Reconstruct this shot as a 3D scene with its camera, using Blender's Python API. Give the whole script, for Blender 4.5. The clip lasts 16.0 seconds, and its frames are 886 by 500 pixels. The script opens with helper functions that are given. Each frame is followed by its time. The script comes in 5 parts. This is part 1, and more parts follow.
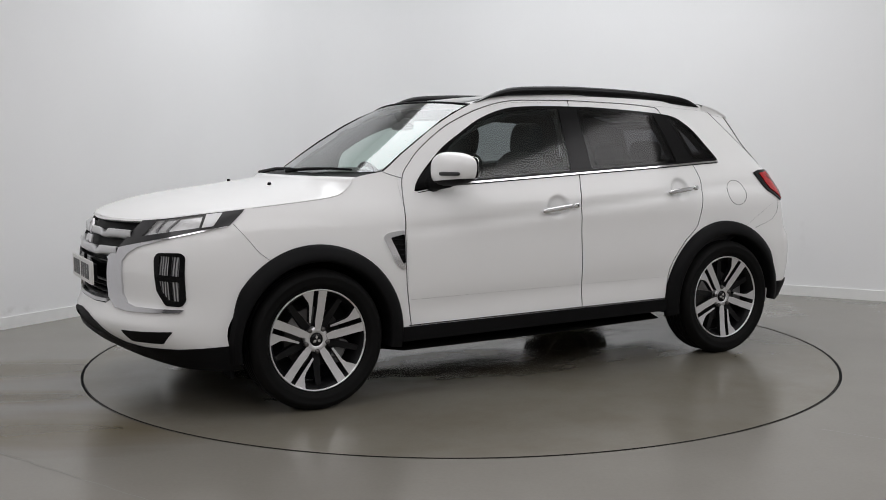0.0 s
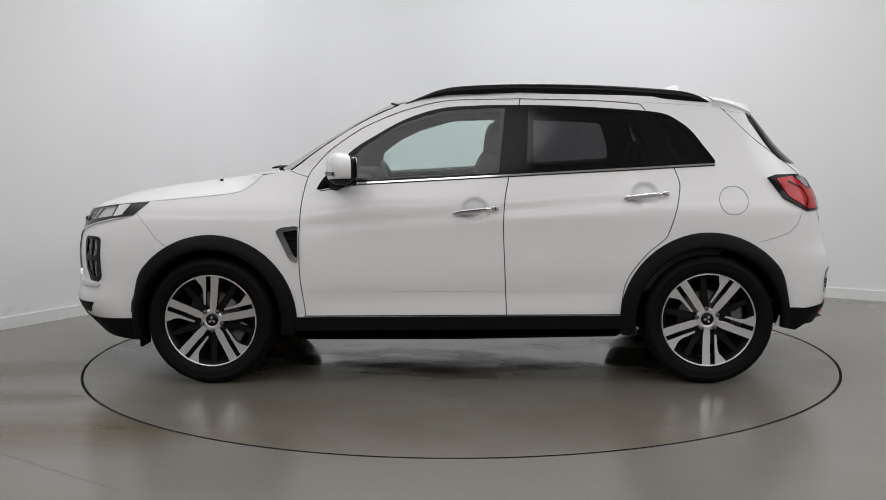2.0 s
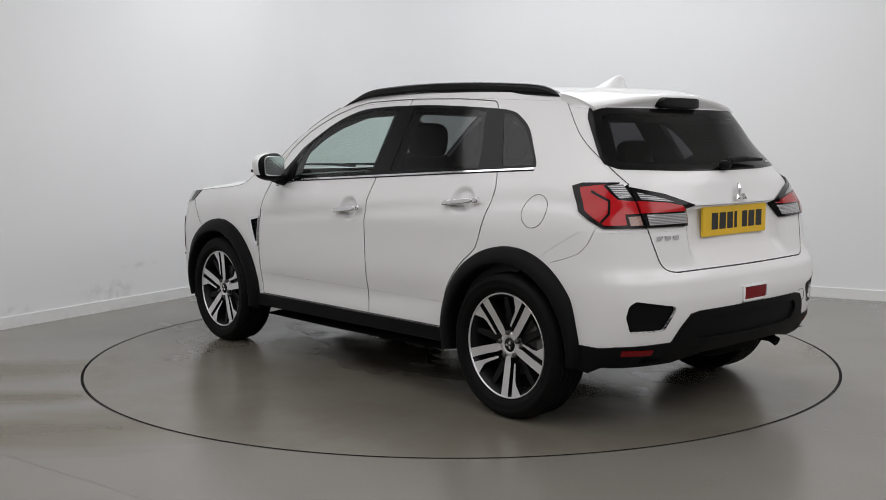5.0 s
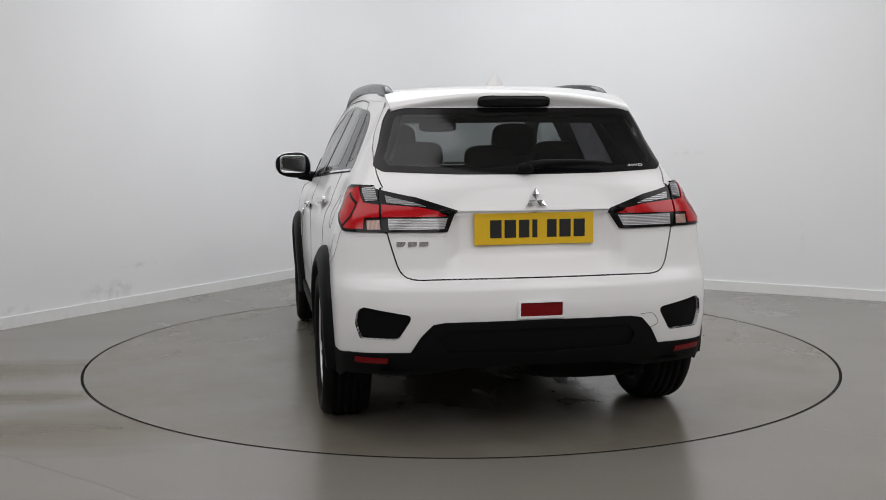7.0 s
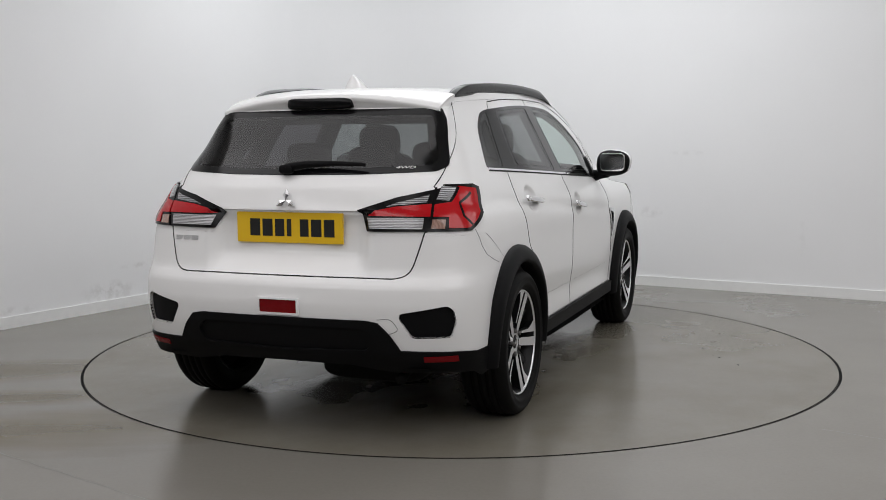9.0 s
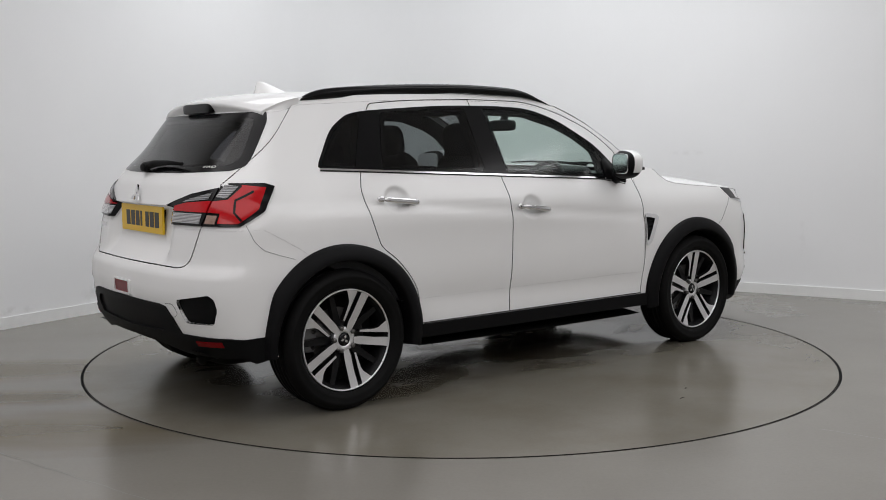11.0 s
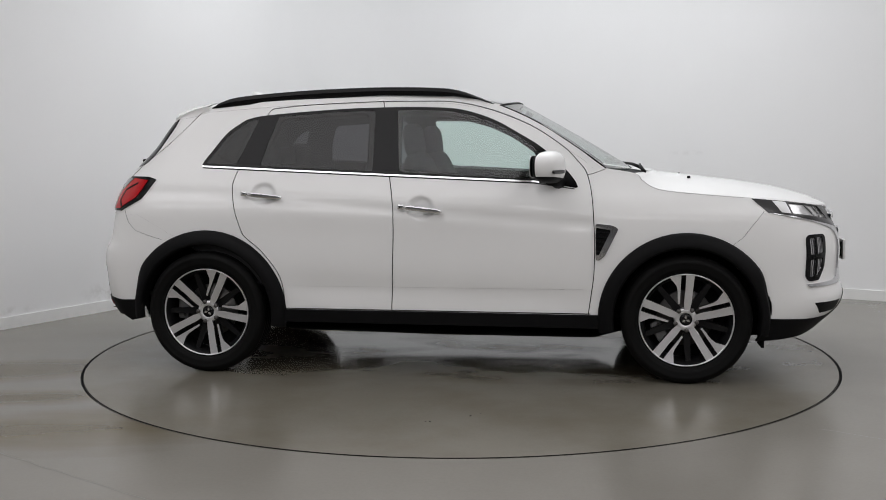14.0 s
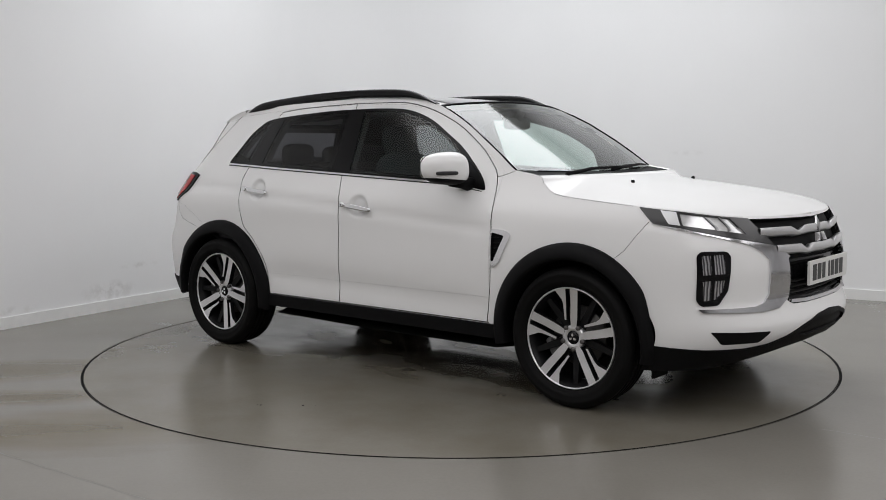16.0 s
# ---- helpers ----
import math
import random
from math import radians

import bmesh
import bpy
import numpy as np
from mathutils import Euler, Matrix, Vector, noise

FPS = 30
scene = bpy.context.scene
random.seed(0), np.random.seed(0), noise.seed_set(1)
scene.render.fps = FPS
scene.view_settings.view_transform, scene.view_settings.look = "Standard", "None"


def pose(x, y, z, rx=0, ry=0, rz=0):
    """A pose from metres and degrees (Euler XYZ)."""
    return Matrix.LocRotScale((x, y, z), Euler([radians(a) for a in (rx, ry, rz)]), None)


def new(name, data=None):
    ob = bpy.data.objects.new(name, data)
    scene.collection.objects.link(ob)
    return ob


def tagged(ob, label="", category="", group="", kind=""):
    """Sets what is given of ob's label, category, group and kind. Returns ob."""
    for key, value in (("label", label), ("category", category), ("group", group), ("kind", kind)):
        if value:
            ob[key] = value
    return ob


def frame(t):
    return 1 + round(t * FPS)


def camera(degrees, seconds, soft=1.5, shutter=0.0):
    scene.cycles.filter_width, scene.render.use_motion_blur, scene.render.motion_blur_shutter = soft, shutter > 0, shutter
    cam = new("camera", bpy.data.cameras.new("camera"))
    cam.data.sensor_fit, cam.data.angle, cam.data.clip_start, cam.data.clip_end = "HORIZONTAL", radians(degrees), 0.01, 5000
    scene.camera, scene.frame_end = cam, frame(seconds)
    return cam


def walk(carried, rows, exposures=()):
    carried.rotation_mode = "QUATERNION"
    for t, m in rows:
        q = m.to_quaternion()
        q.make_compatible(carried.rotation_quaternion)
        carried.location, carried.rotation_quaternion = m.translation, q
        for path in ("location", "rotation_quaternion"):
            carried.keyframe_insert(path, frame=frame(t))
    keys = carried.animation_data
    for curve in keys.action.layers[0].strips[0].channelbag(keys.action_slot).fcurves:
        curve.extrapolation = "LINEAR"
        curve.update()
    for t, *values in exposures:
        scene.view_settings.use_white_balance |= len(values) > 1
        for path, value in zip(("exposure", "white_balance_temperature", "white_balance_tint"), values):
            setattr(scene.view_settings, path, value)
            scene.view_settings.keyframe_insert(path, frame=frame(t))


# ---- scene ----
# One showroom bay: white walls that meet in a rounded corner, a painted concrete floor
# with a motor turntable let into it, and a white crossover car on the turntable.

cam = camera(47.33, 16.0, soft=0.9)
STAND = pose(0.0, -6.288, 1.279, 84.103, 0.421, 0.835)
walk(cam, [(0.0, STAND), (16.0, STAND)], exposures=[(0.0, -0.14), (16.0, -0.14)])

# ---- world and light ----
world = bpy.data.worlds.new("world")
scene.world = world
world.use_nodes = True
world.node_tree.nodes["Background"].inputs[0].default_value = (0.8, 0.85, 1.0, 1)
world.node_tree.nodes["Background"].inputs[1].default_value = 0.02

CORNER = Vector((-1.05, 4.50, 0))
ALONG_LEFT = Vector((-0.507, -0.862, 0))
ALONG_RIGHT = Vector((0.862, -0.507, 0))
CEILING = 3.7


def in_room(a, b, z=0.0):
    """A place a metres out from the corner along the left wall's way and b along the right wall's."""
    p = CORNER + ALONG_LEFT * a + ALONG_RIGHT * b
    return Vector((p.x, p.y, z))


LAMPS = [(2.15, 2.9, 2.8, 4.6, 124), (2.6, 8.8, 2.8, 4.6, 92), (6.4, 2.8, 2.8, 4.4, 62), (6.6, 8.6, 2.8, 4.6, 100), (10.6, 3.4, 2.8, 4.6, 100), (10.6, 9.0, 2.8, 4.6, 126)]
ROOM_TURN = math.degrees(math.atan2(ALONG_RIGHT.y, ALONG_RIGHT.x))
for a, b, wide, long, watts in LAMPS:
    lamp = bpy.data.lights.new("ceiling_light", "AREA")
    lamp.shape, lamp.size, lamp.size_y, lamp.energy = "RECTANGLE", long, wide, watts
    lamp.color = (0.955, 0.975, 1.0) if a < 2.5 else (1.0, 0.98, 1.0)
    p = in_room(a, b, CEILING - 0.09)
    new("light", lamp).matrix_world = pose(p.x, p.y, p.z, 0, 0, ROOM_TURN)


# ---- materials ----
def material(name, color, rough=0.5, metal=0.0, grain=0.0, scale=40.0, bump=0.0, coat=0.0, stain=0.0, stain_scale=2.0, **more):
    """Principled surface whose colour and gloss vary at two scales."""
    m = bpy.data.materials.new(name)
    m.use_nodes = True
    nt = m.node_tree
    b = nt.nodes["Principled BSDF"]
    b.inputs["Base Color"].default_value = (*color, 1)
    b.inputs["Roughness"].default_value = rough
    b.inputs["Metallic"].default_value = metal
    b.inputs["Coat Weight"].default_value = coat
    b.inputs["Coat Roughness"].default_value = 0.04
    for key, value in more.items():
        b.inputs[key.replace("_", " ")].default_value = value
    if grain or stain or bump:
        co = nt.nodes.new("ShaderNodeTexCoord")
        fine = nt.nodes.new("ShaderNodeTexNoise")
        fine.inputs["Scale"].default_value, fine.inputs["Detail"].default_value = scale, 5
        broad = nt.nodes.new("ShaderNodeTexNoise")
        broad.inputs["Scale"].default_value, broad.inputs["Detail"].default_value = stain_scale, 4
        nt.links.new(co.outputs["Object"], fine.inputs["Vector"])
        nt.links.new(co.outputs["Object"], broad.inputs["Vector"])
        add = nt.nodes.new("ShaderNodeMath")
        add.operation = "MULTIPLY_ADD"
        add.inputs[1].default_value, add.inputs[2].default_value = 2 * grain, 1 - grain
        nt.links.new(fine.outputs["Fac"], add.inputs[0])
        add2 = nt.nodes.new("ShaderNodeMath")
        add2.operation = "MULTIPLY_ADD"
        add2.inputs[1].default_value, add2.inputs[2].default_value = 2 * stain, 1 - stain
        nt.links.new(broad.outputs["Fac"], add2.inputs[0])
        both = nt.nodes.new("ShaderNodeMath")
        both.operation = "MULTIPLY"
        nt.links.new(add.outputs[0], both.inputs[0])
        nt.links.new(add2.outputs[0], both.inputs[1])
        mul = nt.nodes.new("ShaderNodeMix")
        mul.data_type, mul.blend_type = "RGBA", "MULTIPLY"
        mul.inputs["Factor"].default_value = 1
        mul.inputs["A"].default_value = (*color, 1)
        nt.links.new(both.outputs[0], mul.inputs["B"])
        nt.links.new(mul.outputs["Result"], b.inputs["Base Color"])
        rr = nt.nodes.new("ShaderNodeMath")
        rr.operation = "MULTIPLY"
        rr.inputs[1].default_value = rough
        nt.links.new(add2.outputs[0], rr.inputs[0])
        nt.links.new(rr.outputs[0], b.inputs["Roughness"])
        if bump:
            bp = nt.nodes.new("ShaderNodeBump")
            bp.inputs["Strength"].default_value, bp.inputs["Distance"].default_value = 0.6, bump
            nt.links.new(fine.outputs["Fac"], bp.inputs["Height"])
            nt.links.new(bp.outputs["Normal"], b.inputs["Normal"])
    return m


def floor_material(name, stains, wet):
    """Grey painted concrete: mottled, with brown tyre and water marks; wet: dull films left by water plus painted
    under-car shade.
    """
    m = bpy.data.materials.new(name)
    m.use_nodes = True
    nt = m.node_tree
    b = nt.nodes["Principled BSDF"]
    co = nt.nodes.new("ShaderNodeTexCoord")

    def tex(scale, detail=5, rough=0.55, stretch=(1, 1, 1), turn=0.0):
        mp = nt.nodes.new("ShaderNodeMapping")
        mp.inputs["Scale"].default_value, mp.inputs["Rotation"].default_value = stretch, (0, 0, turn)
        nt.links.new(co.outputs["Object"], mp.inputs["Vector"])
        n = nt.nodes.new("ShaderNodeTexNoise")
        n.inputs["Scale"].default_value, n.inputs["Detail"].default_value, n.inputs["Roughness"].default_value = scale, detail, rough
        nt.links.new(mp.outputs[0], n.inputs["Vector"])
        return n.outputs["Fac"]

    def ramp(src, stops):
        r = nt.nodes.new("ShaderNodeValToRGB")
        while len(r.color_ramp.elements) < len(stops):
            r.color_ramp.elements.new(0.5)
        for e, (at, v) in zip(r.color_ramp.elements, stops):
            e.position, e.color = at, (v, v, v, 1) if isinstance(v, float) else (*v, 1)
        nt.links.new(src, r.inputs[0])
        return r.outputs[0]

    def mix(kind, fac, a, c):
        n = nt.nodes.new("ShaderNodeMix")
        n.data_type, n.blend_type = "RGBA", kind
        for key, v in (("Factor", fac), ("A", a), ("B", c)):
            if hasattr(v, "is_linked"):
                nt.links.new(v, n.inputs[key])
            else:
                n.inputs[key].default_value = v
        return n.outputs["Result"]

    base = ramp(tex(1.1), [(0.25, (0.179, 0.169, 0.148)), (0.75, (0.206, 0.196, 0.174))])
    base = mix("MULTIPLY", 1.0, base, ramp(tex(60, 3), [(0.25, 0.965), (0.75, 1.025)]))
    specks = ramp(tex(170, 1, 0.4), [(0.20, 0.35), (0.24, 1.0)])
    base = mix("MULTIPLY", 0.35, base, specks)
    if wet:
        base = mix("MULTIPLY", 1.0, base, (0.90, 0.88, 0.83, 1))
        base = mix("MIX", ramp(tex(1.6, 5, 0.6), [(0.42, 0.0), (0.68, 0.42)]), base, (0.115, 0.100, 0.070, 1))
    rough = ramp(tex(1.2, 3), [(0.3, 0.20), (0.75, 0.27)])
    if stains:
        # two long blots of dried dirty water beside the turntable
        warp = tex(1.1, 5, 0.5, (0.7, 2.6, 1))
        for cx, cy, rx, ry, turn in ((-1.80, -1.80, 1.30, 0.42, 0.06), (-2.70, -0.58, 1.0, 0.34, 0.20), (-2.35, -1.22, 0.8, 0.20, 0.1)):
            mp = nt.nodes.new("ShaderNodeMapping")
            mp.vector_type = "TEXTURE"
            mp.inputs["Location"].default_value, mp.inputs["Rotation"].default_value, mp.inputs["Scale"].default_value = (cx, cy, 0), (0, 0, turn), (rx, ry, 1)
            nt.links.new(co.outputs["Object"], mp.inputs["Vector"])
            length = nt.nodes.new("ShaderNodeVectorMath")
            length.operation = "LENGTH"
            nt.links.new(mp.outputs[0], length.inputs[0])
            edge = nt.nodes.new("ShaderNodeMath")
            edge.operation = "MULTIPLY_ADD"
            edge.inputs[1].default_value = 1.3
            nt.links.new(warp, edge.inputs[0])
            nt.links.new(length.outputs["Value"], edge.inputs[2])
            f = ramp(edge.outputs[0], [(0.9, 0.92), (1.0, 0.0)])
            r = f.node.color_ramp
            r.elements[0].position, r.elements[1].position = 0.42, 1.08
            half = nt.nodes.new("ShaderNodeMath")
            half.operation = "MULTIPLY"
            half.inputs[1].default_value = 0.62
            nt.links.new(edge.outputs[0], half.inputs[0])
            nt.links.new(half.outputs[0], f.node.inputs[0])
            base = mix("MIX", f, base, (0.092, 0.070, 0.030, 1))
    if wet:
        # water film whose colour is also darkened to paint in the car's shade
        wet_shade = ramp(tex(1.3, 3, 0.5, (1.0, 1.8, 1)), [(0.40, 0.0), (0.56, 1.0)])
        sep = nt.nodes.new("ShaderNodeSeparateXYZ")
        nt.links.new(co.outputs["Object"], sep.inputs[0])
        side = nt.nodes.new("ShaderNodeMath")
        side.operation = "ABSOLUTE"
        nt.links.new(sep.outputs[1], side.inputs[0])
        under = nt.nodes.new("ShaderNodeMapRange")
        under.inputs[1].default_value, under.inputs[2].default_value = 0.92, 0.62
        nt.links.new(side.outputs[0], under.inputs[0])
        wet_shade = mix("MULTIPLY", 1.0, wet_shade, under.outputs[0])
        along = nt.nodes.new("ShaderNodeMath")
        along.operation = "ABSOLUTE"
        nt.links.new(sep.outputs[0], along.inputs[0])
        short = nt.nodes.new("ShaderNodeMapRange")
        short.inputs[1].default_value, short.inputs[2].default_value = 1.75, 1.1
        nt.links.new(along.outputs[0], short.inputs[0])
        wet_shade = mix("MULTIPLY", 1.0, wet_shade, short.outputs[0])
        base = mix("MIX", wet_shade, base, mix("MULTIPLY", 1.0, base, (0.50, 0.45, 0.37, 1)))
        rough = mix("MIX", wet_shade, rough, (0.08, 0.08, 0.08, 1))
    nt.links.new(base, b.inputs["Base Color"])
    nt.links.new(rough, b.inputs["Roughness"])
    b.inputs["Specular IOR Level"].default_value = 0.38
    bp = nt.nodes.new("ShaderNodeBump")
    bp.inputs["Strength"].default_value, bp.inputs["Distance"].default_value = 0.05, 0.0005
    nt.links.new(tex(18, 3), bp.inputs["Height"])
    nt.links.new(bp.outputs["Normal"], b.inputs["Normal"])
    return m


WALL = material("white_wall_paint", (0.80, 0.80, 0.805), 0.55, grain=0.01, scale=90, bump=0.0006, stain=0.045, stain_scale=0.9)


def scuffed(m, marks):
    """Adds faint grey rub marks to a painted wall: (x, y, z, radius along, radius up, strength) each."""
    nt = m.node_tree
    b = nt.nodes["Principled BSDF"]
    co = nt.nodes.new("ShaderNodeTexCoord")
    grain = nt.nodes.new("ShaderNodeTexNoise")
    grain.inputs["Scale"].default_value, grain.inputs["Detail"].default_value = 14, 6
    nt.links.new(co.outputs["Object"], grain.inputs["Vector"])
    for x, y, z, along, tall, strength in marks:
        mp = nt.nodes.new("ShaderNodeMapping")
        mp.vector_type = "TEXTURE"
        mp.inputs["Location"].default_value, mp.inputs["Scale"].default_value = (x, y, z), (along, along, tall)
        nt.links.new(co.outputs["Object"], mp.inputs["Vector"])
        length = nt.nodes.new("ShaderNodeVectorMath")
        length.operation = "LENGTH"
        nt.links.new(mp.outputs[0], length.inputs[0])
        fade = nt.nodes.new("ShaderNodeMapRange")
        fade.inputs[1].default_value, fade.inputs[2].default_value, fade.inputs[3].default_value, fade.inputs[4].default_value = 0.2, 1.0, strength, 0.0
        nt.links.new(length.outputs["Value"], fade.inputs[0])
        patchy = nt.nodes.new("ShaderNodeMapRange")
        patchy.inputs[1].default_value, patchy.inputs[2].default_value = 0.42, 0.68
        nt.links.new(grain.outputs["Fac"], patchy.inputs[0])
        both = nt.nodes.new("ShaderNodeMath")
        both.operation = "MULTIPLY"
        nt.links.new(fade.outputs[0], both.inputs[0])
        nt.links.new(patchy.outputs[0], both.inputs[1])
        n = nt.nodes.new("ShaderNodeMix")
        n.data_type = "RGBA"
        n.inputs["B"].default_value = (0.34, 0.32, 0.30, 1)
        nt.links.new(both.outputs[0], n.inputs["Factor"])
        nt.links.new(b.inputs["Base Color"].links[0].from_socket, n.inputs["A"])
        nt.links.new(n.outputs["Result"], b.inputs["Base Color"])


scuffed(WALL, [(-2.76, 1.59, 0.15, 0.30, 0.10, 0.55), (-2.60, 1.86, 0.33, 0.22, 0.03, 0.3), (1.73, 2.86, 0.67, 0.14, 0.06, 0.3), (2.04, 2.68, 1.2, 0.20, 0.03, 0.15), (-3.2, 0.85, 0.12, 0.25, 0.04, 0.3), (2.9, 2.2, 0.5, 0.05, 0.25, 0.12)])
SKIRT = material("white_gloss_skirting", (0.78, 0.78, 0.77), 0.4, grain=0.03, scale=25, stain=0.08, stain_scale=3)
GREY_WALL = material("unseen_grey_wall", (0.22, 0.22, 0.225), 0.6, grain=0.02, scale=90, stain=0.06, stain_scale=0.9)
CEIL = material("white_ceiling_paint", (0.78, 0.78, 0.78), 0.8, grain=0.02, scale=30, stain=0.04, stain_scale=0.6)
FLOOR = floor_material("grey_painted_concrete", True, False)
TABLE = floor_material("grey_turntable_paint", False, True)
JOINT = material("filled_floor_joint", (0.13, 0.125, 0.115), 0.7, grain=0.2, scale=60)
GAP = material("dark_joint_rubber", (0.006, 0.006, 0.006), 0.8, Specular_IOR_Level=0.1, grain=0.2, scale=60)
PAINT = material("white_car_paint", (0.83, 0.83, 0.825), 0.42, coat=0.6, Coat_Roughness=0.085, Specular_IOR_Level=0.3, grain=0.012, scale=6, stain=0.015, stain_scale=1.3)


# ---- small builders ----
def mesh_object(name, bm, mat, parent=None, smooth=True):
    data = bpy.data.meshes.new(name)
    bm.to_mesh(data)
    bm.free()
    for f in data.polygons:
        f.use_smooth = smooth
    for one in (mat if isinstance(mat, (list, tuple)) else [mat]):
        data.materials.append(one)
    ob = new(name, data)
    if parent is not None:
        ob.parent = parent
    return ob


def part(name, bm, mat, parent, label="", smooth=True):
    return tagged(mesh_object(name, bm, mat, parent, smooth), label)


def add_grid(bm, rows, closed=False, flip=False):
    """Quads between rows of equally many places."""
    vs = [[bm.verts.new(p) for p in r] for r in rows]
    n = len(rows[0])
    for a, c in zip(vs, vs[1:]):
        for i in range(n if closed else n - 1):
            q = [a[i], a[(i + 1) % n], c[(i + 1) % n], c[i]]
            bm.faces.new(q[::-1] if flip else q)
    return vs


# ---- the room ----
def build_room():
    radius = 1.1
    path = [in_room(16, 0)]
    for k in range(65):
        a = math.pi / 2 * k / 64
        path.append(in_room(radius - radius * math.sin(a), radius - radius * math.cos(a)))
    path.append(in_room(0, 14))

    def wall(name, pts, label, mat=WALL, z0=0.0, z1=CEILING, thick=0.12, proud=0.0):
        bm = bmesh.new()
        left = []
        for i, p in enumerate(pts):
            d = (pts[min(i + 1, len(pts) - 1)] - pts[max(i - 1, 0)]).normalized()
            left.append(Vector((-d.y, d.x, 0)))
        rows = []
        for z, k in ((z0, -proud), (z1, -proud), (z1, thick), (z0, thick), (z0, -proud)):
            rows.append([p + n * k + Vector((0, 0, z)) for p, n in zip(pts, left)])
        add_grid(bm, rows)
        bmesh.ops.recalc_face_normals(bm, faces=bm.faces)
        return tagged(mesh_object(name, bm, mat, smooth=False), label, kind="structure")

    wall("wall_north", path, "smooth white painted showroom wall with a rounded corner")
    wall("wall_east", [in_room(0, 14), in_room(16, 14)], "plain white painted showroom wall")
    # out of view; grey only to darken what the glass and chrome mirror
    wall("wall_south", [in_room(16, 14), in_room(16, 0)], "unseen grey wall behind the camera, added to darken reflections", GREY_WALL)
    wall("baseboard", path, "low white painted skirting board along the wall", SKIRT, 0.0, 0.085, 0.0, 0.014)
    bm = bmesh.new()
    add_grid(bm, [[in_room(-0.2, -0.2, z), in_room(16.2, -0.2, z), in_room(16.2, 14.2, z), in_room(-0.2, 14.2, z)] for z in (CEILING, CEILING + 0.1)], closed=True)
    bm.verts.ensure_lookup_table()
    bm.faces.new(bm.verts[:4])
    tagged(mesh_object("ceiling", bm, CEIL, smooth=False), "plain white painted ceiling", kind="structure")
    # floor: one sheet with a round opening for the turntable
    bm = bmesh.new()
    n = 256
    ring = [Vector((DISC + 0.008) * Vector((math.cos(k * math.tau / n), math.sin(k * math.tau / n), 0))) for k in range(n)]
    far = [v.normalized() * 22 for v in ring]
    mid = [v.normalized() * 4 for v in ring]
    low = [v + Vector((0, 0, -0.06)) for v in ring]
    add_grid(bm, [low, ring, mid, far], closed=True)
    bmesh.ops.recalc_face_normals(bm, faces=bm.faces)
    tagged(mesh_object("floor", bm, FLOOR, smooth=False), "grey painted concrete floor with brownish stains", kind="structure")
    bm = bmesh.new()
    bm.faces.new([bm.verts.new((v.x * 1.02, v.y * 1.02, -0.05)) for v in ring])
    bm2 = bmesh.new()
    add_grid(bm2, [[v.normalized() * (DISC + k) + Vector((0, 0, z)) for v in ring] for k, z in ((-0.0035, -0.003), (0.003, -0.0012), (0.0078, -0.003))], closed=True)
    bmesh.ops.recalc_face_normals(bm2, faces=bm2.faces)
    tagged(mesh_object("trim", bm2, GAP), "dark rubber joint round the turntable", kind="structure")
    tagged(mesh_object("floor_pit", bm, GAP, smooth=False), "dark shallow pit below the turntable", kind="structure")
    # two saw-cut joints in the concrete, filled dark
    for x0, y0, x1, y1 in ((-2.25, -1.93, -0.9, -2.90), (1.62, -1.83, 3.3, -3.05)):
        bm = bmesh.new()
        d = Vector((x1 - x0, y1 - y0, 0))
        n = Vector((-d.y, d.x, 0)).normalized() * 0.002
        rows = []
        for k in range(25):
            p = Vector((x0, y0, 0)) + d * k / 24 + n * 2 * math.sin(k * 1.7)
            rows.append([p - n + Vector((0, 0, 0.0002)), p + Vector((0, 0, 0.0006)), p + n + Vector((0, 0, 0.0002))])
        add_grid(bm, rows)
        bmesh.ops.recalc_face_normals(bm, faces=bm.faces)
        tagged(mesh_object("floor_joint", bm, JOINT), "thin dark joint line in the concrete floor", kind="structure")
    for a, b, wide, long, watts in LAMPS:
        light = tagged(new("ceiling_light"), "flat white ceiling light panel", "ceiling light", "ceiling lights")
        p = in_room(a, b, CEILING)
        light.matrix_basis = pose(p.x, p.y, p.z, 0, 0, ROOM_TURN)
        bm = bmesh.new()
        w, l = wide / 2 + 0.02, long / 2 + 0.02
        for x0, x1, y0, y1 in ((-l, l, -w, -w + 0.02), (-l, l, w - 0.02, w), (-l, -l + 0.02, -w + 0.02, w - 0.02), (l - 0.02, l, -w + 0.02, w - 0.02)):
            bmesh.ops.create_cube(bm, size=1, matrix=Matrix.Translation(((x0 + x1) / 2, (y0 + y1) / 2, -0.05)) @ Matrix.Diagonal((x1 - x0, y1 - y0, 0.1, 1)))
        part("frame", bm, SKIRT, light, smooth=False)


DISC = 2.245


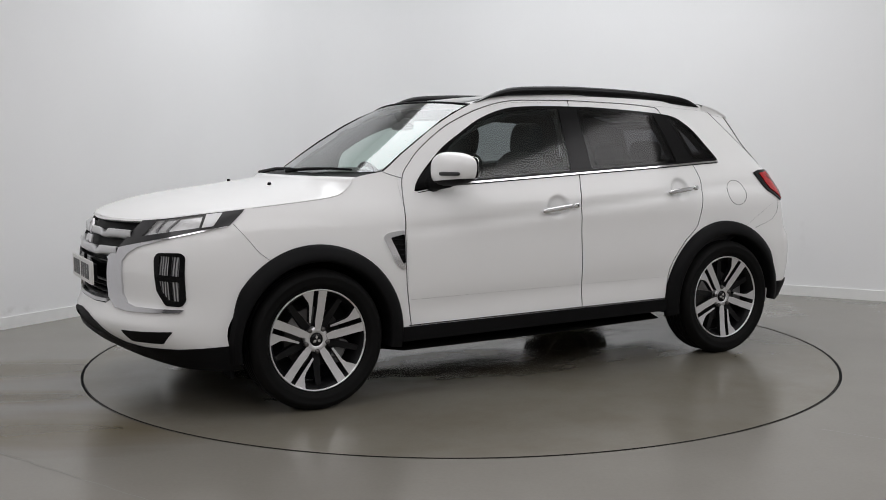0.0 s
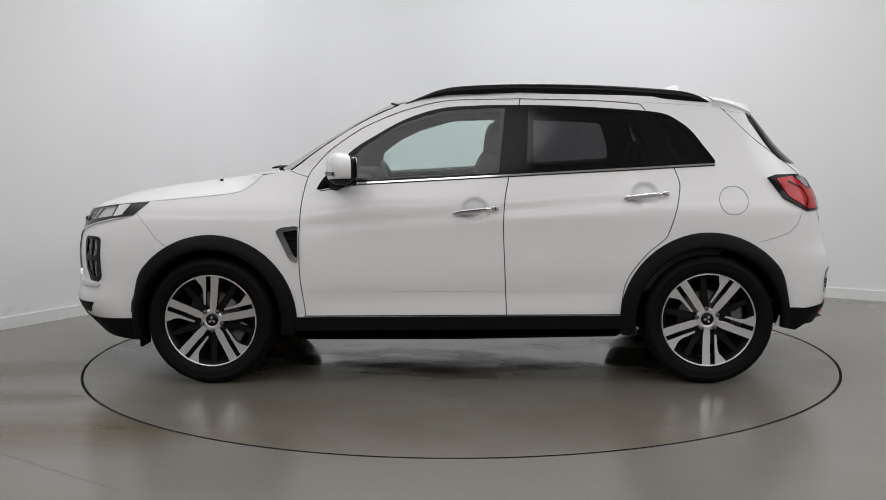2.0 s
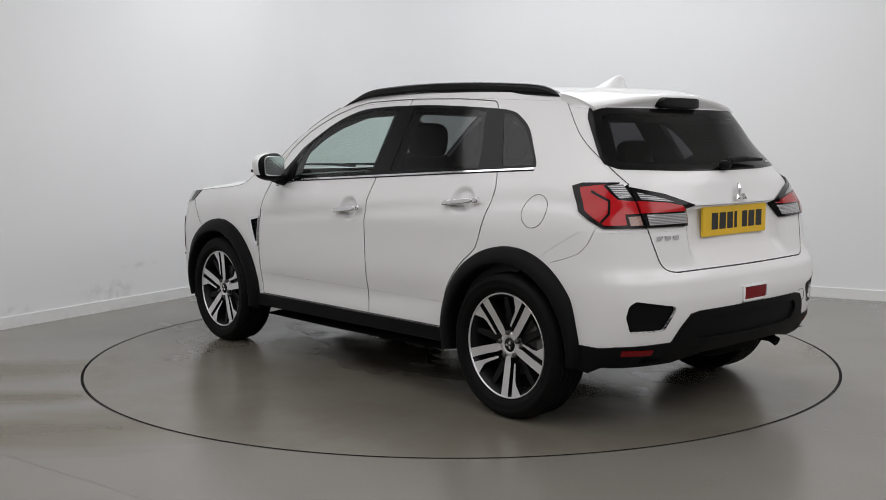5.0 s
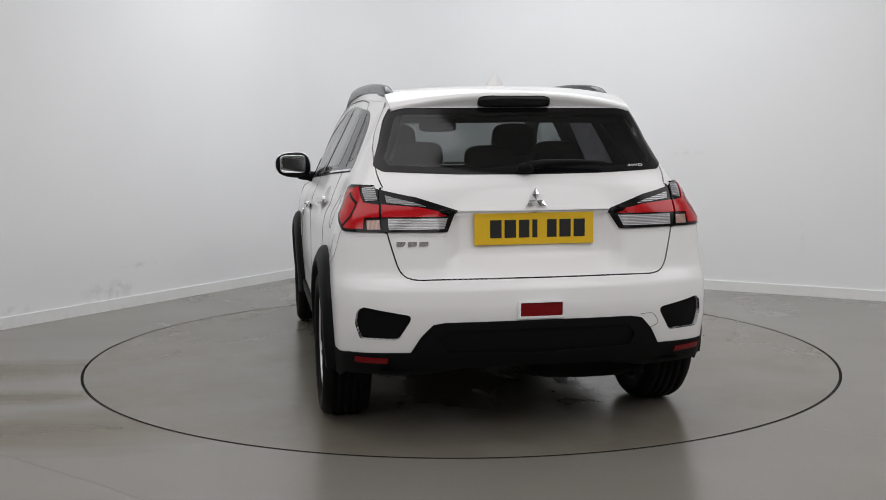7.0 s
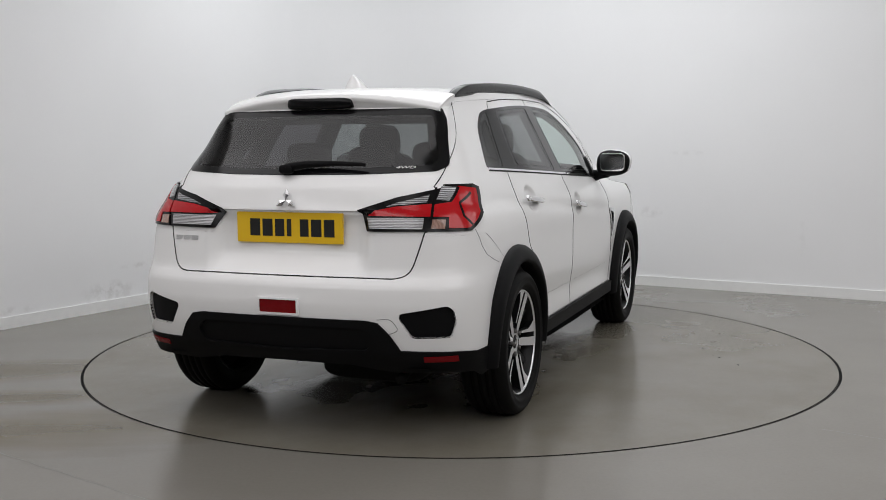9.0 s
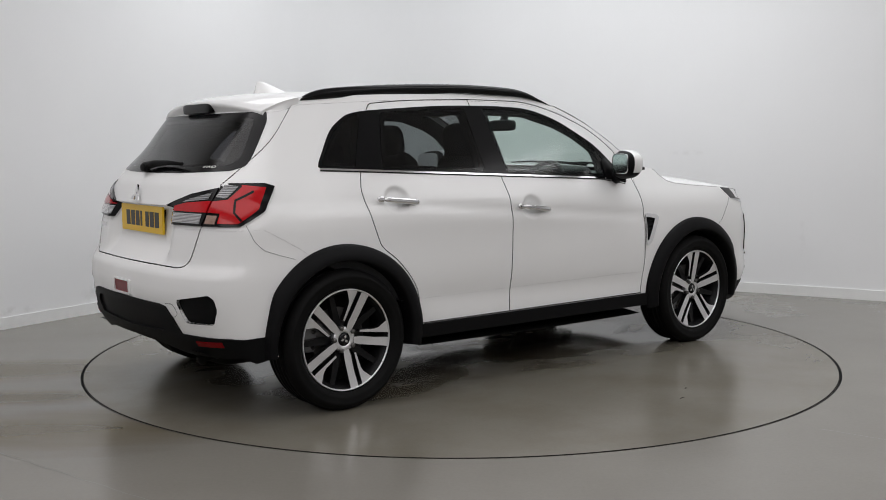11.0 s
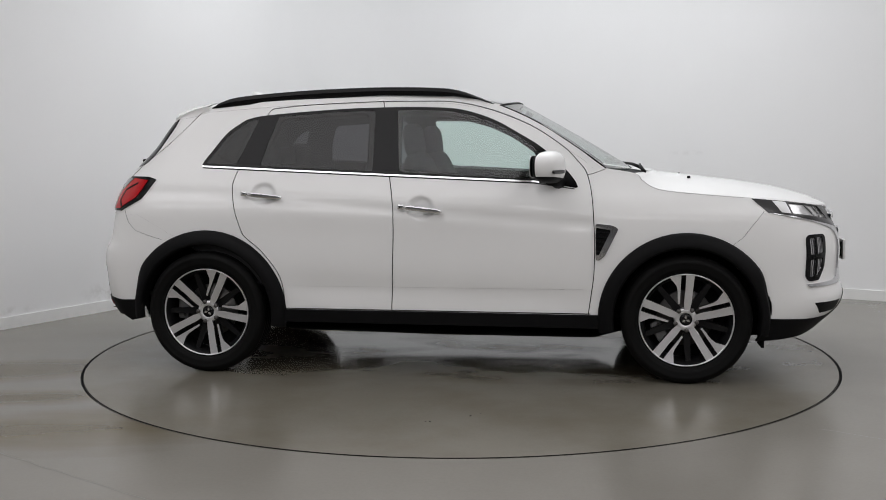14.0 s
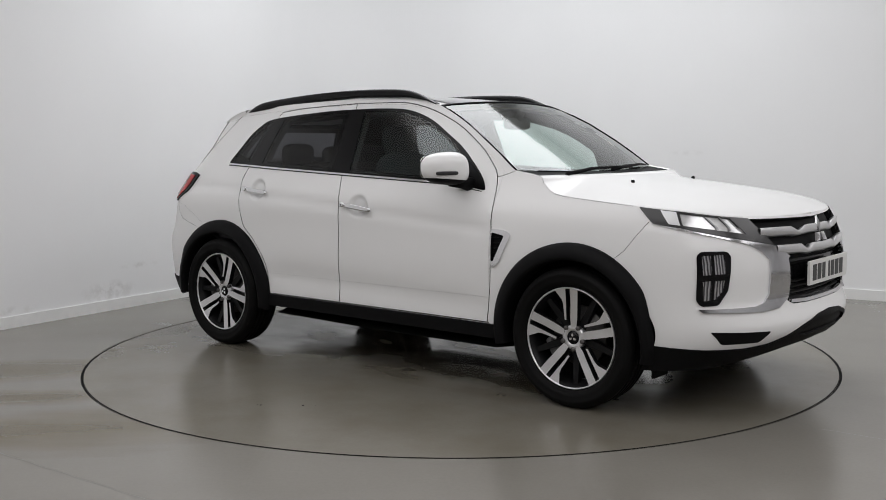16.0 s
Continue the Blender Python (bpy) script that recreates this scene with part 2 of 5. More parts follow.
def build_turntable():
    table = tagged(new("turntable"), "round grey motor turntable flush with the floor, wet in patches and painted darker with the car's shade", "turntable")
    bm = bmesh.new()
    n = 256
    rows = []
    for r, z in ((DISC - 0.02, -0.04), (DISC - 0.004, -0.04), (DISC - 0.004, -0.004), (DISC - 0.008, 0.0), (1.6, 0.0), (0.8, 0.0)):
        rows.append([(r * math.cos(k * math.tau / n), r * math.sin(k * math.tau / n), z) for k in range(n)])
    vs = add_grid(bm, rows, closed=True, flip=False)
    bm.faces.new(vs[-1])
    bmesh.ops.recalc_face_normals(bm, faces=bm.faces)
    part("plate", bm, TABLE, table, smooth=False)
    bm = bmesh.new()
    rng = random.Random(4)
    for cx, cy, size in ((0.28, -1.545, 0.006), (0.066, -1.67, 0.006)):
        for k in range(3):
            m = Matrix.Translation((cx + rng.uniform(-0.03, 0.03), cy + rng.uniform(-0.03, 0.03), 0.001)) @ Matrix.Rotation(rng.uniform(0, 6), 4, "Z") @ Matrix.Diagonal((rng.uniform(0.6, 1.6), rng.uniform(0.4, 0.9), 0.3, 1))
            bmesh.ops.create_icosphere(bm, subdivisions=1, radius=size * rng.uniform(0.4, 1), matrix=m)
    tagged(part("grit", bm, GAP, table), kind="stuff")
    bm = bmesh.new()
    rows = [[(r * math.cos(k * math.tau / n), r * math.sin(k * math.tau / n), z) for k in range(n)] for r, z in ((DISC - 0.0085, 0.0002), (DISC - 0.008, 0.0008), (DISC - 0.006, 0.0008), (DISC - 0.0045, -0.002))]
    add_grid(bm, rows, closed=True)
    bmesh.ops.recalc_face_normals(bm, faces=bm.faces)
    part("edge_ring", bm, GAP, table, "dark worn steel edge of the turntable")
    return table


build_room()
turntable = build_turntable()
car = tagged(new("car"), "white five-door crossover car with black lower cladding and alloy wheels", "car")


# ---- the car's outer skin ----
# The skin is one smooth sheet over (u, z): u runs from the middle of the tail along the side to the middle
# of the nose and equals x along the doors; z is the height.
FRONT_FROM, REAR_FROM, FRONT_RUN, REAR_RUN = 1.45, -1.40, 1.25, 1.25
U_NOSE, U_TAIL = FRONT_FROM + FRONT_RUN, REAR_FROM - REAR_RUN


def curve(at, values, soft=0.02):
    """A smoothed line through values, as a function of one number."""
    g = np.arange(-0.5, 2.5, 0.004)
    v = np.interp(g, at, values)
    k = np.exp(-0.5 * (np.arange(-40, 41) * 0.004 / soft) ** 2)
    v = np.convolve(np.pad(v, 40, mode="edge"), k / k.sum(), mode="valid")
    return lambda q: np.interp(q, g, v)


NOSE_X = curve([0.22, 0.30, 0.36, 0.40, 0.455, 0.50, 0.56, 0.70, 0.80, 0.88, 0.95, 1.05], [2.08, 2.17, 2.245, 2.275, 2.285, 2.262, 2.245, 2.25, 2.235, 2.20, 2.16, 2.10], 0.016)
TAIL_X = curve([0.26, 0.33, 0.40, 0.50, 0.60, 0.69, 0.74, 0.85, 1.00, 1.10, 1.16, 1.25, 1.44, 1.55],
               [-1.97, -2.03, -2.075, -2.10, -2.11, -2.10, -2.06, -2.04, -2.015, -1.98, -1.94, -1.84, -1.665, -1.58], 0.014)
HALF_WIDTH = curve([0.20, 0.30, 0.40, 0.52, 0.66, 0.80, 0.90, 0.98, 1.06, 1.13, 1.30, 1.50, 1.60],
                   [0.835, 0.842, 0.850, 0.856, 0.860, 0.858, 0.862, 0.850, 0.815, 0.785, 0.700, 0.600, 0.550], 0.025)
FRONT_IN = curve([0.78, 0.95, 1.00, 1.15, 1.30, 1.50], [0.0, 0.03, 0.05, 0.07, 0.03, 0.0], 0.04)
REAR_IN = curve([0.30, 0.70, 1.00, 1.18, 1.50], [0.005, 0.01, 0.034, 0.045, 0.048], 0.04)
TAIL_POWER = curve([0.9, 1.15, 1.30, 1.42], [8.0, 5.2, 5.5, 8.0])
NOSE_POWER = 4.0


def ease(t):
    t = np.clip(t, 0, 1)
    return t * t * (3 - 2 * t)


def half_width(x, z):
    crease = 0.905 + 0.075 * (0.85 - x)
    press = -0.007 * np.exp(-((z - crease + 0.055) / 0.035) ** 2) * ease((1.0 - x) / 0.3) * ease((x + 1.75) / 0.4)
    tuck = -0.011 * np.exp(-((z - 0.455 - 0.03 * (0.4 - x)) / 0.075) ** 2) * ease((0.95 - x) / 0.3) * ease((x + 1.0) / 0.3)
    cup = sum(-0.024 * np.exp(-(((x - hx) / 0.066) ** 2 + ((z - hz) / 0.056) ** 2) ** 3) for hx, hz in ((-0.095, 0.940), (-0.997, 1.013)))
    return cup + HALF_WIDTH(z) - FRONT_IN(z) * ease((x - 0.3) / 0.7) - REAR_IN(z) * ease((-0.8 - x) / 0.6) + press + tuck


def skin(u, z):
    """Places on the left half of the skin, for arrays u and z."""
    u, z = np.broadcast_arrays(np.asarray(u, float), np.asarray(z, float))
    x0 = np.clip(u, REAR_FROM, FRONT_FROM)
    w = half_width(x0, z)
    x, y = x0.copy(), w.copy()
    for front in (True, False):
        sel = u > FRONT_FROM if front else u < REAR_FROM
        if not sel.any():
            continue
        a = np.clip((u[sel] - FRONT_FROM) / FRONT_RUN if front else (REAR_FROM - u[sel]) / REAR_RUN, 0, 1) * math.pi / 2
        n = np.full(a.shape, NOSE_POWER) if front else TAIL_POWER(z[sel])
        s, c = np.sin(a), np.cos(a)
        lo, hi = np.full(a.shape, 0.5), np.full(a.shape, 1.6)
        for _ in range(36):
            mid = (lo + hi) / 2
            over = (mid * s) ** n + (mid * c) ** 2 > 1
            lo, hi = np.where(over, lo, mid), np.where(over, mid, hi)
        end = NOSE_X(z[sel]) - FRONT_FROM if front else TAIL_X(z[sel]) - REAR_FROM
        x[sel] = x0[sel] + end * lo * s
        y[sel] = w[sel] * lo * c
        if not front:  # the hollow for the number plate under the tailgate's lip
            x[sel] += 0.052 * ease((0.42 - y[sel]) / 0.09) * ease((1.001 - z[sel]) / 0.008) * ease((z[sel] - 0.70) / 0.13)
    return np.stack([x, y, z], -1)


def skin_normal(u, z):
    d = 6e-4
    u2, u1 = np.clip(u + d, U_TAIL, U_NOSE), np.clip(u - d, U_TAIL, U_NOSE)
    n = np.cross(skin(u, z + d) - skin(u, z - d), skin(u2, z) - skin(u1, z))
    n[..., 1] = np.where((u > U_NOSE - 1e-6) | (u < U_TAIL + 1e-6), 0, n[..., 1])
    return n / np.linalg.norm(n, axis=-1, keepdims=True)


def u_at_x(x, z):
    """u of the skin's place at (x, z), seen from the side."""
    if x > FRONT_FROM:
        s = min(1.0, (x - FRONT_FROM) / (float(NOSE_X(z)) - FRONT_FROM))
        return FRONT_FROM + FRONT_RUN * math.atan2(s, math.sqrt(max(0.0, 1 - s ** NOSE_POWER))) / (math.pi / 2)
    if x < REAR_FROM:
        s = min(1.0, (x - REAR_FROM) / (float(TAIL_X(z)) - REAR_FROM))
        return REAR_FROM - REAR_RUN * math.atan2(s, math.sqrt(max(0.0, 1 - s ** float(TAIL_POWER(z))))) / (math.pi / 2)
    return x


def u_at_y(y, z, front):
    """u of the skin's place at (y, z), seen from the front or from behind."""
    x0 = FRONT_FROM if front else REAR_FROM
    c = min(1.0, y / float(half_width(np.float64(x0), np.float64(z))))
    s = (1 - c * c) ** (1 / (NOSE_POWER if front else float(TAIL_POWER(z))))
    a = math.atan2(s, c) / (math.pi / 2)
    return FRONT_FROM + FRONT_RUN * a if front else REAR_FROM - REAR_RUN * a


# ---- car materials ----
BLACK_PLASTIC = material("black_grained_plastic", (0.0045, 0.0045, 0.005), 0.55, Specular_IOR_Level=0.11, grain=0.15, scale=300, bump=0.0004, stain=0.12, stain_scale=3)
GLOSS_BLACK = material("gloss_black_trim", (0.005, 0.005, 0.0055), 0.16, Specular_IOR_Level=0.2, grain=0.05, scale=5)
SEAM = material("panel_gap_shadow_rubber", (0.015, 0.015, 0.015), 0.8, grain=0.1, scale=50)
CHROME = material("bright_chrome", (0.82, 0.82, 0.83), 0.10, 1.0, grain=0.02, scale=20)
SATIN = material("satin_chrome", (0.68, 0.68, 0.70), 0.14, 1.0, grain=0.03, scale=30)
SILVER = material("silver_painted_plastic", (0.60, 0.60, 0.61), 0.32, 0.6, coat=0.4, grain=0.03, scale=60, stain=0.03)
TYRE = material("tyre_rubber", (0.0045, 0.0045, 0.0045), 0.62, Specular_IOR_Level=0.11, grain=0.2, scale=90, bump=0.0006, stain=0.15, stain_scale=6)
MACHINED = material("machined_alloy", (0.80, 0.80, 0.81), 0.36, 0.85, grain=0.06, scale=120, stain=0.05)
WHEEL_DARK = material("dark_grey_wheel_paint", (0.006, 0.006, 0.0065), 0.4, 0.0, Specular_IOR_Level=0.2, grain=0.08, scale=60)
STEEL = material("worn_brake_steel", (0.13, 0.125, 0.12), 0.42, 0.8, grain=0.15, scale=80, stain=0.2, stain_scale=8)
CALIPER = material("cast_grey_caliper", (0.20, 0.20, 0.20), 0.45, 0.5, grain=0.2, scale=60, stain=0.15, stain_scale=12)
UNDERSIDE = material("dark_underbody", (0.006, 0.006, 0.006), 0.8, Specular_IOR_Level=0.1, grain=0.25, scale=30, stain=0.2)
TRIM = material("dark_cabin_trim", (0.016, 0.016, 0.017), 0.65, grain=0.1, scale=200, bump=0.0004)
SEAT = material("dark_grey_seat_cloth", (0.018, 0.0185, 0.021), 0.85, grain=0.2, scale=400, bump=0.0008)
LINER = material("pale_grey_headliner", (0.42, 0.39, 0.32), 0.9, grain=0.05, scale=200)
RED = material("red_lamp_lens", (0.43, 0.004, 0.008), 0.15, coat=0.15, Specular_IOR_Level=0.35, grain=0.06, scale=40)
RED_DEEP = material("deep_red_lens", (0.17, 0.003, 0.005), 0.25, Specular_IOR_Level=0.25, grain=0.1, scale=60)
LAMP_GREY = material("headlamp_reflector", (0.66, 0.665, 0.67), 0.25, 0.6, coat=1.0, grain=0.25, scale=14)


def ribbed_material(name, dark, light, scale, axis, metal=0.6):
    """Moulded lamp optics: fine upright ribs, with the light they catch by turns painted as colour bands."""
    m = bpy.data.materials.new(name)
    m.use_nodes = True
    nt = m.node_tree
    b = nt.nodes["Principled BSDF"]
    b.inputs["Metallic"].default_value, b.inputs["Roughness"].default_value, b.inputs["Coat Weight"].default_value = metal, 0.18, 1.0
    co = nt.nodes.new("ShaderNodeTexCoord")
    wave = nt.nodes.new("ShaderNodeTexWave")
    wave.bands_direction = axis
    wave.inputs["Scale"].default_value, wave.inputs["Distortion"].default_value, wave.inputs["Detail"].default_value = scale, 1.5, 2
    ramp = nt.nodes.new("ShaderNodeValToRGB")
    ramp.color_ramp.elements[0].color, ramp.color_ramp.elements[1].color = (*dark, 1), (*light, 1)
    bump = nt.nodes.new("ShaderNodeBump")
    bump.inputs["Strength"].default_value, bump.inputs["Distance"].default_value = 0.8, 0.004
    nt.links.new(co.outputs["Object"], wave.inputs["Vector"])
    nt.links.new(wave.outputs["Fac"], ramp.inputs[0])
    nt.links.new(ramp.outputs[0], b.inputs["Base Color"])
    nt.links.new(wave.outputs["Fac"], bump.inputs["Height"])
    nt.links.new(bump.outputs["Normal"], b.inputs["Normal"])
    return m


CLEAR = ribbed_material("ribbed_clear_lens", (0.30, 0.30, 0.31), (0.72, 0.72, 0.74), 48, "Z", 0.45)
SMOKE = ribbed_material("smoked_orange_lens", (0.32, 0.18, 0.14), (0.50, 0.32, 0.25), 60, "Y", 0.3)
SMOKED_CLEAR = ribbed_material("smoked_clear_optic", (0.10, 0.10, 0.105), (0.55, 0.55, 0.57), 40, "Z", 0.5)
FOG_OPTIC = ribbed_material("fog_lamp_optic", (0.05, 0.05, 0.055), (0.72, 0.72, 0.74), 34, "Y")
LAMP_FIN = material("headlamp_grey_fin", (0.22, 0.22, 0.225), 0.25, 0.3, coat=0.5, grain=0.1, scale=10)
DRL = material("frosted_light_guide", (0.80, 0.81, 0.82), 0.22, coat=0.6, grain=0.03, scale=60)
LAMP_DARK = material("headlamp_dark_bezel", (0.014, 0.014, 0.015), 0.3, 0.0, coat=0.2, grain=0.1, scale=10)
PLATE_YELLOW = material("yellow_plate", (0.80, 0.50, 0.015), 0.35, grain=0.03, scale=30)
PLATE_WHITE = material("white_plate", (0.72, 0.72, 0.70), 0.35, grain=0.03, scale=30)
INK = material("black_plate_ink", (0.012, 0.012, 0.012), 0.4, grain=0.05, scale=50)


def glass_material(name, tint, gloss=0.07, mirror=0.055):
    """Thin tinted sheet of glass: what is behind shows through the tint, the surroundings mirror by Fresnel."""
    m = bpy.data.materials.new(name)
    m.use_nodes = True
    nt = m.node_tree
    nt.nodes.remove(nt.nodes["Principled BSDF"])
    facing = nt.nodes.new("ShaderNodeLayerWeight")
    facing.inputs[0].default_value = 0.5
    steep = nt.nodes.new("ShaderNodeMath")
    steep.operation = "POWER"
    steep.inputs[1].default_value = 5
    nt.links.new(facing.outputs["Facing"], steep.inputs[0])
    fr = nt.nodes.new("ShaderNodeMath")
    fr.operation = "MULTIPLY_ADD"
    fr.inputs[1].default_value, fr.inputs[2].default_value = 1 - mirror, mirror
    nt.links.new(steep.outputs[0], fr.inputs[0])
    clear = nt.nodes.new("ShaderNodeBsdfTransparent")
    clear.inputs[0].default_value = (*tint, 1)
    shine = nt.nodes.new("ShaderNodeBsdfGlossy")
    shine.inputs["Roughness"].default_value = gloss
    co = nt.nodes.new("ShaderNodeTexCoord")
    film = nt.nodes.new("ShaderNodeTexNoise")
    film.inputs["Scale"].default_value = 3
    nt.links.new(co.outputs["Object"], film.inputs["Vector"])
    rough = nt.nodes.new("ShaderNodeMapRange")
    rough.inputs[3].default_value, rough.inputs[4].default_value = gloss * 0.5, gloss * 2
    nt.links.new(film.outputs["Fac"], rough.inputs[0])
    nt.links.new(rough.outputs[0], shine.inputs["Roughness"])
    mixer = nt.nodes.new("ShaderNodeMixShader")
    nt.links.new(fr.outputs[0], mixer.inputs[0])
    nt.links.new(clear.outputs[0], mixer.inputs[1])
    nt.links.new(shine.outputs[0], mixer.inputs[2])
    nt.links.new(mixer.outputs[0], nt.nodes["Material Output"].inputs[0])
    return m


GLASS = glass_material("green_tinted_glass", (0.79, 0.89, 0.86))
SCREEN = glass_material("windscreen_glass", (0.84, 0.92, 0.885), gloss=0.05, mirror=0.17)
PRIVACY = glass_material("dark_privacy_glass", (0.235, 0.238, 0.25), mirror=0.045)
ROOF_GLASS = material("black_glass_roof", (0.012, 0.012, 0.014), 0.06, coat=1.0, grain=0.1, scale=3)


# ---- panels cut out of the skin ----
def S(*pts):
    return [(u_at_x(x, z), z) for x, z in pts]


def F(*pts):
    return [(u_at_y(y, z, True), z) for y, z in pts]


def R(*pts, near=1.0):
    return [(u_at_y(y * near, z, False), z) for y, z in pts]


def divide(pts, step=0.022, closed=True):
    out = []
    n = len(pts)
    for i in range(n if closed else n - 1):
        a, b = pts[i], pts[(i + 1) % n]
        k = max(1, int(math.ceil(math.dist(a, b) / step)))
        out += [(a[0] + (b[0] - a[0]) * j / k, a[1] + (b[1] - a[1]) * j / k) for j in range(k)]
    return out if closed else out + [pts[-1]]


def rounded(pts, closed=False, k=5):
    """A soft curve through the given places."""
    out = []
    n = len(pts)
    at = lambda i: np.array(pts[i % n] if closed else pts[min(max(i, 0), n - 1)])
    for i in range(n if closed else n - 1):
        p0, p1, p2, p3 = at(i - 1), at(i), at(i + 1), at(i + 2)
        for j in range(k):
            t = j / k
            out.append(tuple(0.5 * (2 * p1 + (p2 - p0) * t + (2 * p0 - 5 * p1 + 4 * p2 - p3) * t * t + (3 * p1 - p0 - 3 * p2 + p3) * t ** 3)))
    return out if closed else out + [tuple(pts[-1])]


def soft(pts, r=0.02, k=4):
    """The outline with its corners rounded off."""
    out = []
    n = len(pts)
    for i in range(n):
        p, a, b = np.array(pts[i]), np.array(pts[i - 1]), np.array(pts[(i + 1) % n])
        if p[0] > U_NOSE - 1e-3 or p[0] < U_TAIL + 1e-3:  # the car's middle plane stays a straight cut
            out.append(tuple(p))
            continue
        ra, rb = min(r, np.linalg.norm(a - p) * 0.45), min(r, np.linalg.norm(b - p) * 0.45)
        s, e = p + (a - p) / np.linalg.norm(a - p) * ra, p + (b - p) / np.linalg.norm(b - p) * rb
        for j in range(k + 1):
            t = j / k
            out.append(tuple((1 - t) ** 2 * s + 2 * t * (1 - t) * p + t * t * e))
    return out


def strip(line, width):
    """The outline of a narrow band along a line."""
    line = divide(line, 0.02, closed=False)
    p = np.array(line)
    d = np.gradient(p, axis=0)
    d /= np.linalg.norm(d, axis=1, keepdims=True) + 1e-9
    n = np.stack([-d[:, 1], d[:, 0]], 1) * width / 2
    return [tuple(q) for q in p + n] + [tuple(q) for q in (p - n)[::-1]]


def disc(cx, cz, r, n=40):
    return [(cx + r * math.cos(k * math.tau / n), cz + r * math.sin(k * math.tau / n)) for k in range(n)]


HUB_X, HUB_Z = 1.335, 0.345
FRONT_DOOR = rounded([(0.819, 0.368), (0.832, 0.464), (0.847, 0.586), (0.849, 0.738), (0.845, 0.858), (0.833, 1.006), (0.805, 1.125), (0.753, 1.194),
                      (0.678, 1.269), (0.526, 1.372), (0.372, 1.442), (0.216, 1.494), (0.060, 1.524), (-0.097, 1.530), (-0.347, 1.532)])
PILLAR = rounded([(-0.347, 1.532), (-0.336, 1.48), (-0.279, 1.123), (-0.256, 0.997), (-0.247, 0.848), (-0.253, 0.636), (-0.263, 0.370)])
REAR_DOOR = rounded([(-0.347, 1.532), (-0.723, 1.520), (-0.957, 1.502), (-1.004, 1.493), (-1.032, 1.458), (-1.059, 1.417), (-1.109, 1.292), (-1.158, 1.164),
                     (-1.177, 1.110), (-1.187, 1.049), (-1.163, 0.930), (-1.123, 0.810), (-1.095, 0.770), (-1.0, 0.69), (-0.90, 0.55), (-0.872, 0.370)])
DLO_TOP = rounded([(0.759, 1.050), (0.735, 1.095), (0.676, 1.160), (0.556, 1.268), (0.434, 1.343), (0.310, 1.412), (0.186, 1.459), (0.061, 1.487), (-0.095, 1.496),
                   (-0.252, 1.498), (-0.564, 1.492), (-0.970, 1.465), (-1.125, 1.445), (-1.199, 1.410), (-1.271, 1.353), (-1.339, 1.260), (-1.378, 1.205), (-1.390, 1.180)])
BELT = [(-1.375, 1.172), (-1.158, 1.162), (-0.272, 1.121), (0.523, 1.084), (0.745, 1.046)]
HOOD_EDGE = rounded([(0.905, 1.150), (1.062, 1.123), (1.103, 1.085), (1.165, 1.045), (1.258, 1.026), (1.456, 1.008), (1.631, 0.994)])
TOP_SIDE = [(-1.60, 1.462), (-1.50, 1.492), (-1.40, 1.520), (-0.90, 1.547), (-0.35, 1.560), (0.06, 1.552), (0.20, 1.530), (0.322, 1.500), (0.529, 1.404), (0.686, 1.306), (0.80, 1.228)]


